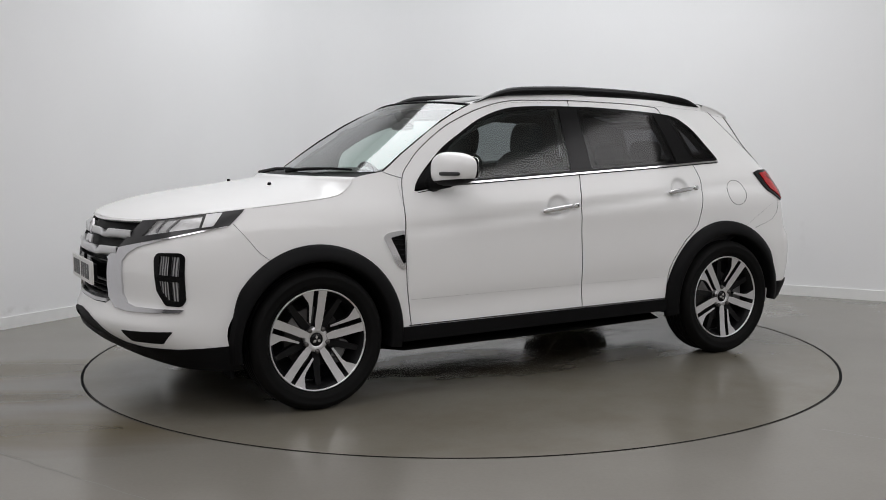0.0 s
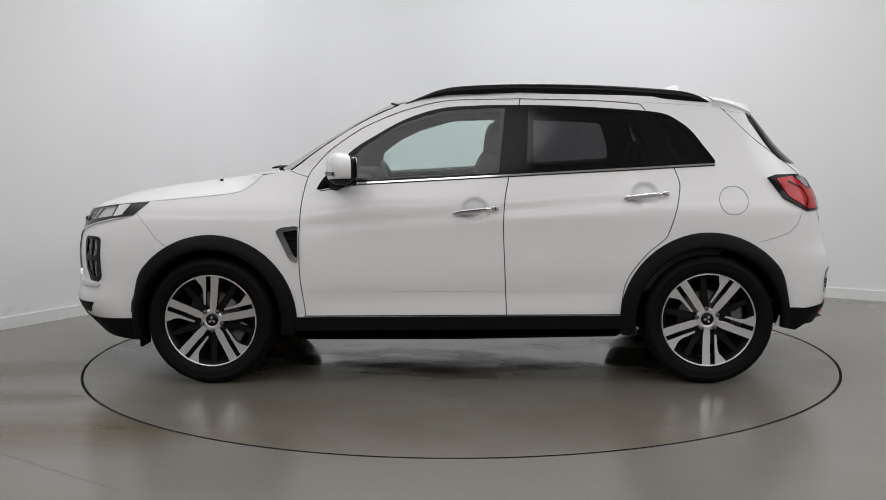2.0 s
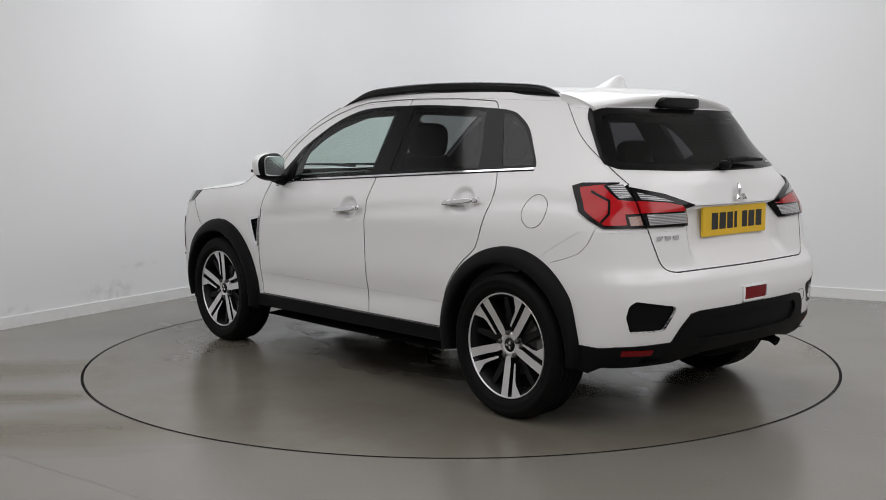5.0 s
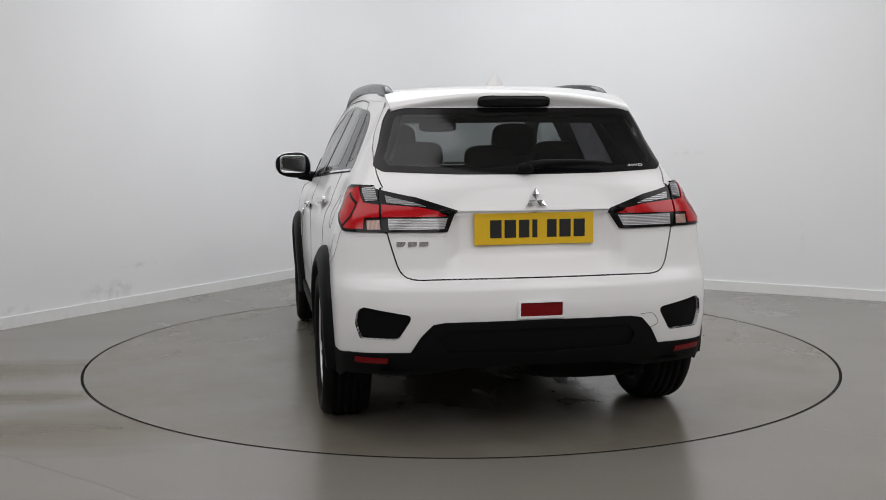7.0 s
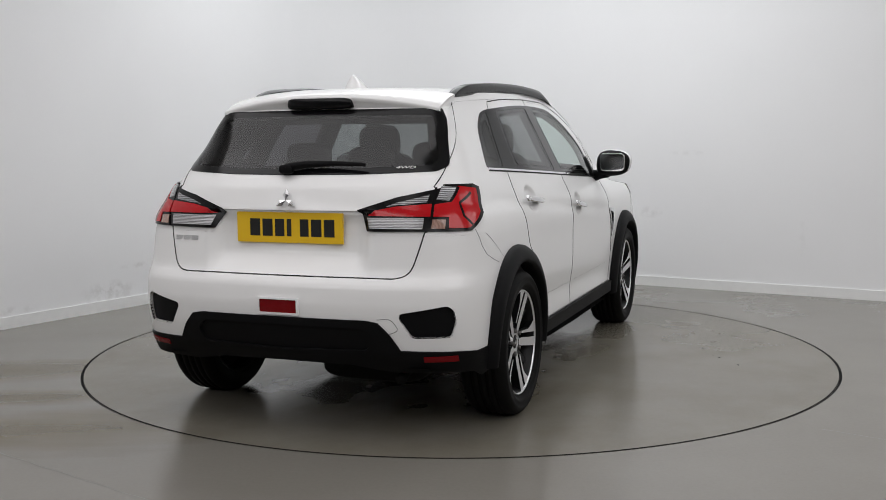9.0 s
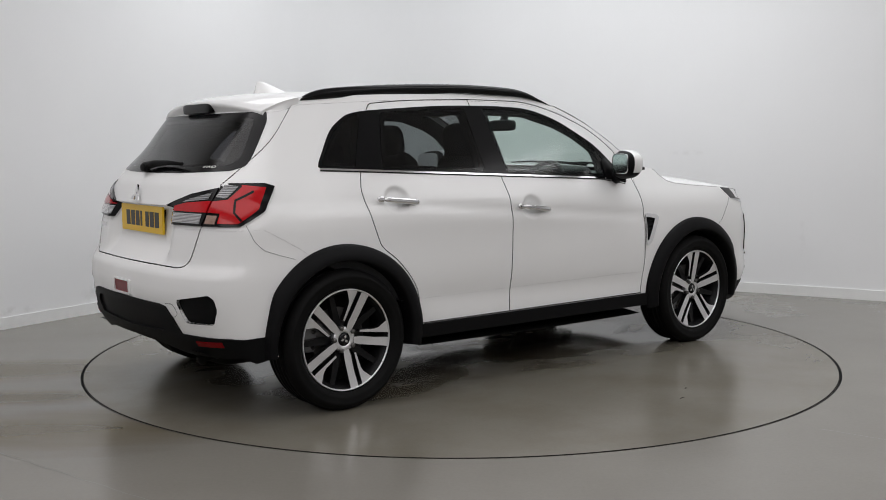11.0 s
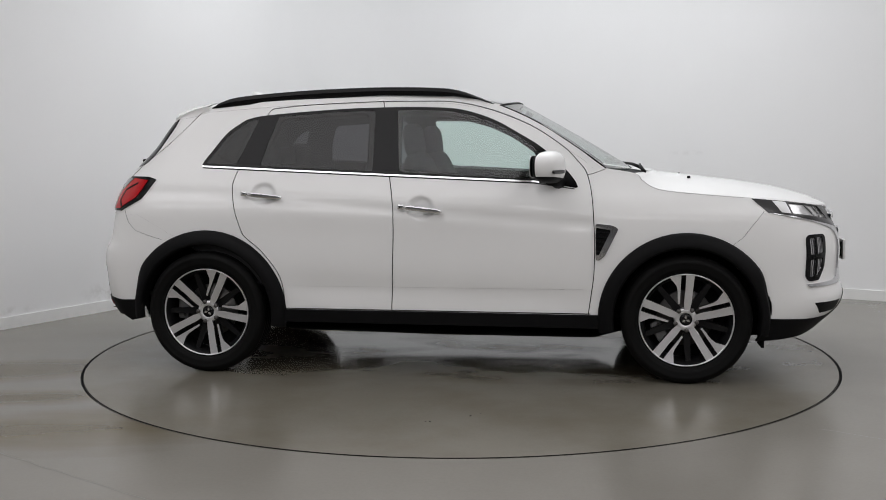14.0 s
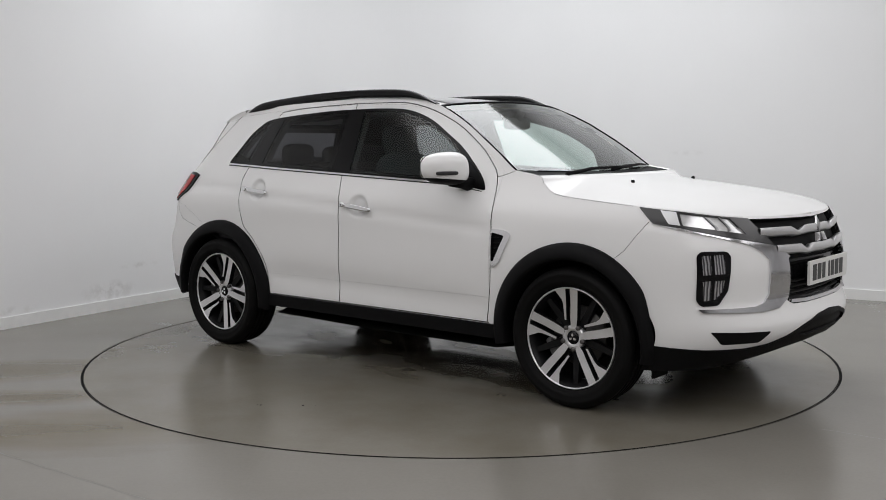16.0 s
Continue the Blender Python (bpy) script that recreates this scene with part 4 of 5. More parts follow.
HOOD_Z = curve([1.15, 1.39, 1.724, 1.925, 2.06, 2.12, 2.165], [1.122, 1.094, 1.053, 1.019, 0.981, 0.958, 0.934], 0.03)
ROOF_Z2 = lambda x: float(ROOF_Z_SHIFT(x + 2))
ROOF_Z_SHIFT = curve([0.30, 0.60, 1.0, 1.4, 1.8, 2.2, 2.42], [1.528, 1.560, 1.580, 1.588, 1.580, 1.550, 1.525], 0.05)
EDGE_Z = lambda x: float(np.interp(x, [p[0] for p in TOP_SIDE], [p[1] for p in TOP_SIDE]))


def patch(bm, rows):
    add_grid(bm, rows)
    bmesh.ops.recalc_face_normals(bm, faces=bm.faces)
    up = sum(f.normal.z for f in bm.faces)
    if up < 0:
        bmesh.ops.reverse_faces(bm, faces=bm.faces)
    return bm


def build_top():
    q = [math.sin(math.pi / 2 * k / 14) for k in range(-14, 15)]
    # bonnet
    edge = [on_skin(x, z) for x, z in HOOD_EDGE[5:]]
    for y, z in ((0.780, 0.982), (0.763, 0.976), (0.72, 0.966), (0.662, 0.955), (0.60, 0.948), (0.53, 0.943), (0.45, 0.940), (0.36, 0.938), (0.26, 0.936), (0.16, 0.934), (0.06, 0.932), (0.004, 0.932)):
        u = u_at_y(y, z, True)
        edge.append(skin(np.array([u]), np.array([z]))[0])
    x_end = float(edge[-1][0])
    rows = []
    for e in edge:
        xe, ye, ze = (float(v) for v in e)
        xc = 1.20 + (xe - 1.062) / (x_end - 1.062) * (x_end - 1.20)
        zc = max(float(HOOD_Z(xc)), ze + 0.001)
        row = []
        for k in q:
            a = abs(k)
            row.append((xc + (xe - xc) * a ** 2, ye * k, zc - (zc - ze) * a ** 2.3 + 0.002))
        rows.append(row)
    bm = patch(bmesh.new(), rows)
    border = [e for e in bm.edges if e.is_boundary]
    down = bmesh.ops.extrude_edge_only(bm, edges=border)
    bmesh.ops.translate(bm, verts=[v for v in down["geom"] if isinstance(v, bmesh.types.BMVert)], vec=(-0.004, 0, -0.014))
    part("bonnet", bm, PAINT, car, "white painted bonnet with a soft crown")
    # cowl and windscreen
    base_c, top_c = Vector((1.075, 0, 1.137)), Vector((0.400, 0, 1.530))
    line = [(0.905, 1.150), (0.80, 1.228), (0.686, 1.306), (0.529, 1.404), (0.43, 1.455), (0.322, 1.500)]
    rows = []
    for i, (x, z) in enumerate(line):
        e = on_skin(x, z)
        c = base_c.lerp(top_c, (0.905 - x) / (0.905 - 0.322))
        c.z += 0.008 * math.sin(math.pi * (0.905 - x) / 0.583)
        rows.append([(c.x + (e[0] - c.x) * abs(k) ** 2.2, float(e[1]) * k, c.z + (e[2] - c.z) * abs(k) ** 2.2) for k in q])
    screen = part("windscreen", patch(bmesh.new(), rows), SCREEN, car, "large raked windscreen")
    bm = bmesh.new()
    for sgn in (1, -1):
        pts = [on_skin(x, z) * np.array([1, sgn, 1]) for x, z in line]
        tube(bm, [Vector(p) + Vector((0.002, -sgn * 0.004, 0.0)) for p in pts], 0.005, 8)
    tube(bm, [Vector(r) for r in rows[-1]], 0.006, 8)
    part("screen_seal", bm, BLACK_PLASTIC, screen)
    e = on_skin(1.062, 1.123)
    hood_back = [(1.20 + (e[0] - 1.20) * abs(k) ** 2 + 0.03, float(e[1]) * k, float(HOOD_Z(1.20)) - (float(HOOD_Z(1.20)) - e[2]) * abs(k) ** 2.3 - 0.016) for k in q]
    low = [(p[0] - 0.02, p[1] * 0.99, p[2] - 0.006) for p in rows[0]]
    part("cowl", patch(bmesh.new(), [hood_back, low]), BLACK_PLASTIC, car, "black plastic cowl below the windscreen")
    # roof
    xs = [0.322, 0.25, 0.16, 0.06, -0.07, -0.2, -0.35, -0.5, -0.65, -0.8, -0.95, -1.1, -1.25, -1.40]
    rows = []
    for x in xs:
        ze = EDGE_Z(x)
        e = on_skin(x, ze)
        front = ease((x - 0.05) / 0.272)
        xc, zc = x + 0.078 * float(front), ROOF_Z2(x + 0.078 * float(front))
        rows.append([(xc + (x - xc) * abs(k) ** 2.2, float(e[1]) * k, zc - (zc - ze) * abs(k) ** 3.0) for k in q])
    roof = part("roof", patch(bmesh.new(), rows), PAINT, car, "white painted roof skin")
    glass = [[(p[0], p[1], p[2] + 0.004) for p, k in zip(r, q) if abs(k) < 0.93] for r in rows[:9]]
    part("glass_roof", patch(bmesh.new(), glass), ROOF_GLASS, roof, "dark panoramic glass roof panel")
    inner = [[(p[0], p[1] * 0.95, p[2] - 0.035) for p in r] for r in rows]
    part("headliner", patch(bmesh.new(), inner), LINER, roof, "pale headliner")
    # spoiler
    rows = []
    for s in range(9):
        row = []
        for k in q:
            a = abs(k)
            z0, x0 = ROOF_Z2(-1.40) - (ROOF_Z2(-1.40) - EDGE_Z(-1.40)) * a ** 3, -1.402
            tip_x, tip_z = -1.680 + 0.075 * a ** 2.5, 1.511 - 0.060 * a ** 2.2
            if s <= 5:
                t = s / 5
                x, z = x0 + (tip_x - x0) * t, z0 + (tip_z - z0) * t + 0.010 * math.sin(math.pi * t)
            elif s == 6:
                x, z = tip_x - 0.004, tip_z - 0.010
            elif s == 7:
                x, z = tip_x + 0.006, tip_z - 0.024
            else:
                x, z = -1.640 + 0.03 * a ** 2.5, 1.438
            w = 0.562 + 0.004 * math.sin(math.pi * min(1, s / 6))
            row.append((x, w * k, z))
        rows.append(row)
    bm = patch(bmesh.new(), rows)
    for k in (0, -1):
        loop = [bm.verts.new(r[k]) for r in rows]
        bm.faces.new(loop if k else loop[::-1])
    for sgn in (1, -1):
        low = []
        for t in np.linspace(0, 1, 9):
            x, z = -1.402 + (-1.605 + 1.402) * t, EDGE_Z(-1.40) + (1.451 - EDGE_Z(-1.40)) * t
            y = max(float(on_skin(max(x, float(TAIL_X(z - 0.04)) + 0.05), z - 0.04)[1]), 0.535)
            low.append([(x, sgn * 0.563, z - 0.002), (x, sgn * 0.562, z - 0.012), (x + 0.004, sgn * (y - 0.006), z - 0.045)])
        add_grid(bm, low, flip=sgn < 0)
    spoiler = part("spoiler", bm, PAINT, PARTS["tailgate", 0], "white roof spoiler")
    bm = superbox(bmesh.new(), (-1.653, 0.006, 1.477), (0.034, 0.170, 0.027), 6)
    part("brake_light", bm, GLOSS_BLACK, car, "smoked high-level brake light")
    # aerial fin
    bm = bmesh.new()
    rows = []
    for x, h, w in ((-1.13, 0.0, 0.004), (-1.17, 0.018, 0.022), (-1.22, 0.040, 0.040), (-1.27, 0.062, 0.046), (-1.305, 0.072, 0.045), (-1.325, 0.066, 0.040), (-1.34, 0.0, 0.036)):
        z = ROOF_Z2(x) - 0.004
        rows.append([(x, 0.006 + w * math.cos(a) * (1 if math.sin(a) < 0.2 else 0.35 + 0.65 * (1 - math.sin(a))), z + max(0, math.sin(a)) * h) for a in np.linspace(0, math.pi, 13)])
    part("aerial", patch(bm, rows), PAINT, car, "white shark-fin roof aerial")
    # roof rails
    for sgn in (1, -1):
        top = rounded([(0.310, 1.503), (0.247, 1.530), (0.184, 1.556), (0.090, 1.588), (-0.036, 1.606), (-0.350, 1.615), (-0.728, 1.607), (-1.044, 1.588), (-1.234, 1.570), (-1.330, 1.544), (-1.385, 1.513)], k=3)
        rows = []
        for x, z in top:
            y = float(np.interp(x, [-1.4, 0.3], [0.530, 0.575]))
            low = float(np.interp(x, [-1.385, -0.886, -0.35, 0.06, 0.2, 0.31], [1.505, 1.548, 1.568, 1.556, 1.535, 1.498]))
            low = min(low, z - 0.004)
            w = 0.021
            prof = [(-w, low), (-w, low + (z - low) * 0.6), (-w * 0.75, z - 0.004), (0, z), (w * 0.75, z - 0.004), (w, low + (z - low) * 0.6), (w, low)]
            rows.append([(x, sgn * (y + a), b) for a, b in prof])
        bm = bmesh.new()
        vs = add_grid(bm, rows, closed=True)
        bm.faces.new(vs[0])
        bm.faces.new(vs[-1][::-1])
        bmesh.ops.recalc_face_normals(bm, faces=bm.faces)
        part("roof_rail", bm, GLOSS_BLACK, car, "black roof rail")


# ---- wheels and arches ----
def lathe(bm, profile, n=72, mat=0):
    rows = [[(r * math.cos(k * math.tau / n), y, r * math.sin(k * math.tau / n)) for k in range(n)] for r, y in profile]
    vs = add_grid(bm, rows, closed=True)
    return vs


def prism(bm, outline, depth, face_y, turn, side_mat=1):
    """An upright block whose outline is given as (sideways, outward) from the hub; its face follows face_y(radius)."""
    c, s = math.cos(turn), math.sin(turn)
    front, back = [], []
    for t, r in outline:
        x, z = t * c + r * s, -t * s + r * c
        y = face_y(math.hypot(t, r))
        front.append(bm.verts.new((x, y, z)))
        back.append(bm.verts.new((x, y - depth, z)))
    bm.faces.new(front)
    n = len(front)
    for i in range(n):
        bm.faces.new((front[i], back[i], back[(i + 1) % n], front[(i + 1) % n])).material_index = side_mat


def wheel_meshes():
    out = {}

    def keep(name, bm, mats, smooth=True):
        bmesh.ops.recalc_face_normals(bm, faces=bm.faces)
        data = bpy.data.meshes.new(name)
        bm.to_mesh(data)
        bm.free()
        for f in data.polygons:
            f.use_smooth = smooth
        for m in mats:
            data.materials.append(m)
        out[name] = data

    bm = bmesh.new()
    lathe(bm, [(0.250, -0.10), (0.235, -0.095), (0.222, -0.06), (0.215, 0.0), (0.222, 0.05), (0.236, 0.082), (0.243, 0.088)])
    keep("wheel", bm, [WHEEL_DARK])
    bm = bmesh.new()
    lathe(bm, [(0.2415, 0.086), (0.243, 0.092), (0.248, 0.094), (0.2505, 0.090), (0.2505, 0.080)], 96)
    keep("rim_lip", bm, [MACHINED])
    bm = bmesh.new()
    prof = [(0.2505, 0.085), (0.256, 0.096), (0.262, 0.103), (0.268, 0.105), (0.27, 0.109), (0.285, 0.1125), (0.305, 0.112), (0.308, 0.114), (0.318, 0.111), (0.330, 0.102), (0.339, 0.090), (0.3445, 0.075)]
    for g in (0.052, 0.018, -0.018, -0.052):
        prof += [(0.3455, g + 0.006), (0.338, g + 0.005), (0.338, g - 0.005), (0.3455, g - 0.006)]
    prof += [(0.3445, -0.075), (0.339, -0.090), (0.325, -0.106), (0.30, -0.1125), (0.27, -0.11), (0.2505, -0.098)]
    lathe(bm, prof, 96)
    keep("tyre", bm, [TYRE])
    face = lambda r: 0.062 + 0.026 * (r / 0.245) ** 1.5
    bm = bmesh.new()
    prism(bm, [(-0.013, 0.243), (-0.035, 0.2415), (-0.057, 0.237), (-0.045, 0.16), (-0.034, 0.09), (-0.024, 0.052), (0.006, 0.052), (0.006, 0.09), (-0.005, 0.16)], 0.03, face, 0)
    prism(bm, [(0.072, 0.232), (0.045, 0.239), (0.012, 0.243), (0.020, 0.16), (0.028, 0.085), (0.038, 0.088), (0.036, 0.165), (0.041, 0.188)], 0.03, face, 0)
    keep("spoke", bm, [MACHINED, WHEEL_DARK], False)
    bm = bmesh.new()
    prism(bm, [(-0.013, 0.236), (0.013, 0.236), (0.018, 0.12), (0.02, 0.05), (-0.02, 0.05), (-0.018, 0.12)], 0.03, lambda r: face(r) - 0.026, 0)
    keep("dark_spoke", bm, [WHEEL_DARK, WHEEL_DARK], False)
    bm = bmesh.new()
    vs = lathe(bm, [(0.062, 0.03), (0.062, 0.058), (0.056, 0.063), (0.040, 0.063), (0.034, 0.0605), (0.0335, 0.060)], 40)
    keep("hub", bm, [MACHINED])
    bm = bmesh.new()
    vs = lathe(bm, [(0.0325, 0.058), (0.031, 0.063), (0.015, 0.0645), (0.002, 0.065)], 40)
    bm.faces.new(vs[-1])
    keep("hub_cap", bm, [GLOSS_BLACK])
    bm = bmesh.new()
    for a in (0, 120, 240):
        prism(bm, [(0, 0.002), (0.0075, 0.0125), (0, 0.024), (-0.0075, 0.0125)], 0.003, lambda r: 0.0672, math.radians(a))
    keep("cap_emblem", bm, [CHROME, CHROME], False)
    bm = bmesh.new()
    vs = lathe(bm, [(0.0115, 0.05), (0.0115, 0.0705), (0.0095, 0.074), (0.001, 0.074)], 14)
    bm.faces.new(vs[-1])
    keep("wheel_nut", bm, [STEEL])
    bm = bmesh.new()
    vs = lathe(bm, [(0.150, -0.02), (0.150, 0.0), (0.148, 0.004), (0.085, 0.004), (0.08, 0.02), (0.01, 0.022)], 48)
    bm.faces.new(vs[-1])
    keep("brake_disc", bm, [STEEL])
    bm = bmesh.new()
    vs = lathe(bm, [(0.218, -0.03), (0.16, -0.03), (0.02, -0.03)], 40)
    bm.faces.new(vs[-1])
    keep("back_plate", bm, [UNDERSIDE])
    return out


def build_wheels():
    data = wheel_meshes()
    for x, sgn, turn in ((HUB_X, 1, 1.5), (-HUB_X, 1, -29.5), (HUB_X, -1, 4), (-HUB_X, -1, -18.4)):
        wheel = tagged(new("wheel", data["wheel"]), "five-spoke two-tone alloy wheel with a black tyre")
        wheel.parent = car
        wheel.matrix_basis = pose(x, sgn * 0.776, HUB_Z, 0, 0, 0 if sgn > 0 else 180) @ Matrix.Rotation(math.radians(turn), 4, "Y")
        for name in ("tyre", "rim_lip", "hub", "hub_cap", "cap_emblem", "brake_disc", "back_plate"):
            new(name, data[name]).parent = wheel
        for k in range(5):
            a = Matrix.Rotation(k * math.tau / 5, 4, "Y")
            for name, extra in (("spoke", 0), ("dark_spoke", 36)):
                ob = new(name, data[name])
                ob.parent = wheel
                ob.matrix_basis = a @ Matrix.Rotation(math.radians(extra), 4, "Y")
            ob = new("wheel_nut", data["wheel_nut"])
            ob.parent = wheel
            ob.matrix_basis = a @ Matrix.Translation((0.034, 0, 0.047))


def build_calipers():
    for x, dx, dz in ((HUB_X, -0.135, -0.075), (-HUB_X, -0.165, 0.01)):
        for sgn in (1, -1):
            turn = math.atan2(dz, -dx)
            m = Matrix.Translation((x + dx, sgn * 0.782, HUB_Z + dz)) @ Matrix.Rotation(turn, 4, "Y")
            caliper = part("brake_caliper", superbox(bmesh.new(), (0, 0, 0), (0.032, 0.016, 0.062), 5, 20, m), CALIPER, car, "grey cast brake caliper behind the wheel")
            for k in (-1, 1):
                part("slide_pin", tube(bmesh.new(), [m @ Vector((0.012, sgn * 0.010, k * 0.038)), m @ Vector((0.012, sgn * 0.021, k * 0.038))], 0.009, 10), STEEL, caliper)


def build_arches():
    for cx in (HUB_X, -HUB_X):
        for sgn in (1, -1):
            bm = bmesh.new()
            rows = []
            for a in np.linspace(math.radians(-11 if cx > 0 else -10), math.radians(190 if cx > 0 else 185.5), 64):
                ca, sa = math.cos(a), math.sin(a)
                outward = 1 if cx > 0 else -1
                end = ease((ca * outward - 0.80) / 0.2) * 0.030
                row = []
                for r, out in ((0.466 - end, -0.004), (0.465 - end, 0.014), (0.454 - end, 0.028), (0.425, 0.041), (0.398, 0.047), (0.388, 0.043), (0.383, 0.025), (0.381, -0.05)):
                    x, z = cx + r * ca, HUB_Z + r * sa
                    y = on_skin(x, max(z, 0.25))[1]
                    row.append((x, sgn * min(0.915, float(y) + out), z))
                rows.append(row)
            add_grid(bm, rows)
            bmesh.ops.recalc_face_normals(bm, faces=bm.faces)
            if sum(f.normal.y for f in bm.faces) * sgn < 0:
                bmesh.ops.reverse_faces(bm, faces=bm.faces)
            part("wheel_arch", bm, BLACK_PLASTIC, car, "black plastic wheel arch flare")
            bm = bmesh.new()
            rows = []
            for a in np.linspace(math.radians(-10), math.radians(189 if cx > 0 else 185), 40):
                rows.append([(cx + r * math.cos(a), sgn * y, HUB_Z + r * math.sin(a)) for r, y in ((0.384, 0.83), (0.42, 0.81), (0.42, 0.50), (0.05, 0.48))])
            add_grid(bm, rows)
            part("arch_liner", bm, UNDERSIDE, car, "dark wheel arch liner")


def build_underside():
    bm = bmesh.new()
    rows = []
    for x, z, w in ((2.12, 0.40, 0.45), (2.0, 0.31, 0.62), (1.75, 0.25, 0.74), (1.0, 0.22, 0.52), (0.85, 0.235, 0.82), (0, 0.235, 0.82), (-0.85, 0.25, 0.82), (-1.0, 0.25, 0.52), (-1.70, 0.28, 0.55), (-1.80, 0.30, 0.74), (-2.0, 0.335, 0.66)):
        rows.append([(x, w * k, z + (0.02 if abs(k) < 0.4 else 0)) for k in (-1, -0.6, -0.3, 0.3, 0.6, 1)])
    add_grid(bm, rows)
    part("underbody", bm, UNDERSIDE, car, "dark underbody panels", smooth=False)
    bm = superbox(bmesh.new(), (-1.72, -0.30, 0.30), (0.12, 0.26, 0.085), 4)
    part("silencer", bm, UNDERSIDE, car, "dark exhaust silencer")
    bm = tube(bmesh.new(), [(-1.75, -0.48, 0.29), (-1.90, -0.50, 0.285), (-1.94, -0.50, 0.265)], 0.024, 14)
    part("exhaust_pipe", bm, UNDERSIDE, car)
    bm = tube(bmesh.new(), [(-1.335, -0.66, 0.30), (-1.335, 0.66, 0.30)], 0.035, 10)
    part("rear_axle", bm, UNDERSIDE, car)
    bm = superbox(bmesh.new(), (-1.335, 0, 0.29), (0.14, 0.13, 0.09), 3)
    part("differential", bm, UNDERSIDE, car)
    for sgn in (1, -1):
        bm = bmesh.new()
        box(bm, 1.735, 1.75, sgn * 0.72 - 0.07, sgn * 0.72 + 0.07, 0.19, 0.27)
        part("air_deflector", bm, UNDERSIDE, car, smooth=False)


# ---- fittings ----
def build_fittings():
    for i, sgn in enumerate((1, -1)):
        # mirrors
        flip = Matrix.Diagonal((1, sgn, 1, 1))

        def keep(name, bm, mat, parent, label=""):
            bmesh.ops.transform(bm, matrix=flip, verts=bm.verts)
            bmesh.ops.recalc_face_normals(bm, faces=bm.faces)
            return part(name, bm, mat, parent, label)

        bm = superbox(bmesh.new(), (0, 0, 0), (0.074, 0.117, 0.084), 2.7, 36)
        for v in bm.verts:
            x, y, z = v.co
            v.co = (0.592 + (x if x > 0 else x * 0.9) - 0.075 * y / 0.24 + 0.012, 0.923 + y + 0.008 * z / 0.088, 1.160 + z * (1 - 0.12 * y / 0.12))
        cap = bm.copy()
        for v in cap.verts:
            v.co = Vector((0.592, 0.923, 1.158)) + (v.co - Vector((0.592, 0.923, 1.158))) * 1.012
        bmesh.ops.bisect_plane(cap, geom=cap.verts[:] + cap.edges[:] + cap.faces[:], plane_co=(0, 0.923, 1.106), plane_no=(0, 0.08, -1), clear_outer=True)
        bmesh.ops.bisect_plane(cap, geom=cap.verts[:] + cap.edges[:] + cap.faces[:], plane_co=(0.574, 0.923, 0), plane_no=(-1, -0.31, 0), clear_outer=True)
        mirror = keep("door_mirror", bm, BLACK_PLASTIC, car, "door mirror with a white cap and black base")
        keep("mirror_cap", cap, PAINT, mirror, "white mirror cap")
        bm = superbox(bmesh.new(), (0, 0, 0), (0.003, 0.088, 0.058), 5, 28, Matrix.Translation((0.537, 0.925, 1.166)) @ Matrix.Rotation(radians(17), 4, "Z"))
        keep("mirror_glass", bm, CHROME, mirror)
        bm = bmesh.new()
        superbox(bm, (0, 0, 0), (0.008, 0.062, 0.010), 5, 20, Matrix.Translation((0.660, 0.970, 1.138)) @ Matrix.Rotation(radians(26), 4, "Z"))
        keep("indicator", bm, LAMP_DARK, mirror, "slim clear indicator")
        bm = tube(bmesh.new(), [(0.655, 0.77, 1.075), (0.64, 0.82, 1.085), (0.61, 0.88, 1.10)], [0.04, 0.032, 0.035], 14)
        keep("mirror_foot", bm, BLACK_PLASTIC, mirror)
        bm = bmesh.new()
        pts = [on_skin(x, z) for x, z in ((0.755, 1.055), (0.70, 1.13), (0.615, 1.20), (0.575, 1.18), (0.565, 1.09), (0.60, 1.068))]
        a = [bm.verts.new(Vector(p) + Vector((0, 0.010, 0.003))) for p in pts]
        b = [bm.verts.new(Vector(p) + Vector((0, -0.004, 0))) for p in pts]
        bm.faces.new(a)
        for k in range(6):
            bm.faces.new((a[k], b[k], b[(k + 1) % 6], a[(k + 1) % 6]))
        keep("mirror_sail", bm, BLACK_PLASTIC, mirror)
        # door handles
        for door, hx, hz, tilt in (("front_door", -0.097, 0.934, 6.5), ("rear_door", -1.001, 1.007, 5.5)):
            y = float(np.mean([on_skin(hx - 0.11, hz)[1], on_skin(hx + 0.11, hz)[1]]))
            slope = math.degrees(math.atan2(on_skin(hx + 0.11, hz)[1] - on_skin(hx - 0.11, hz)[1], 0.22))
            m = Matrix.Translation((hx, y + 0.022, hz)) @ Matrix.Rotation(radians(slope), 4, "Z") @ Matrix.Rotation(radians(tilt), 4, "Y")
            bm = superbox(bmesh.new(), (0.018, 0, 0), (0.104, 0.010, 0.0135), 4, 24, m)
            handle = keep("door_handle", bm, CHROME, PARTS[door, i], "chrome door handle")
            bm = superbox(bmesh.new(), (-0.105, 0, 0), (0.019, 0.011, 0.0145), 4, 20, m)
            keep("handle_end", bm, CHROME, PARTS[door, i])
            if door == "front_door":
                bm = superbox(bmesh.new(), (-0.108, 0.010, 0), (0.004, 0.003, 0.006), 3, 12, m)
                keep("key_lock", bm, INK, PARTS[door, i])
            bm = superbox(bmesh.new(), (0.05, -0.014, 0), (0.05, 0.016, 0.010), 4, 16, m)
            keep("handle_mount", bm, BLACK_PLASTIC, PARTS[door, i])
        # washer jets on the bonnet
        bm = superbox(bmesh.new(), (1.382, 0.347, 1.088), (0.010, 0.007, 0.009), 3, 12)
        keep("washer_jet", bm, BLACK_PLASTIC, car)
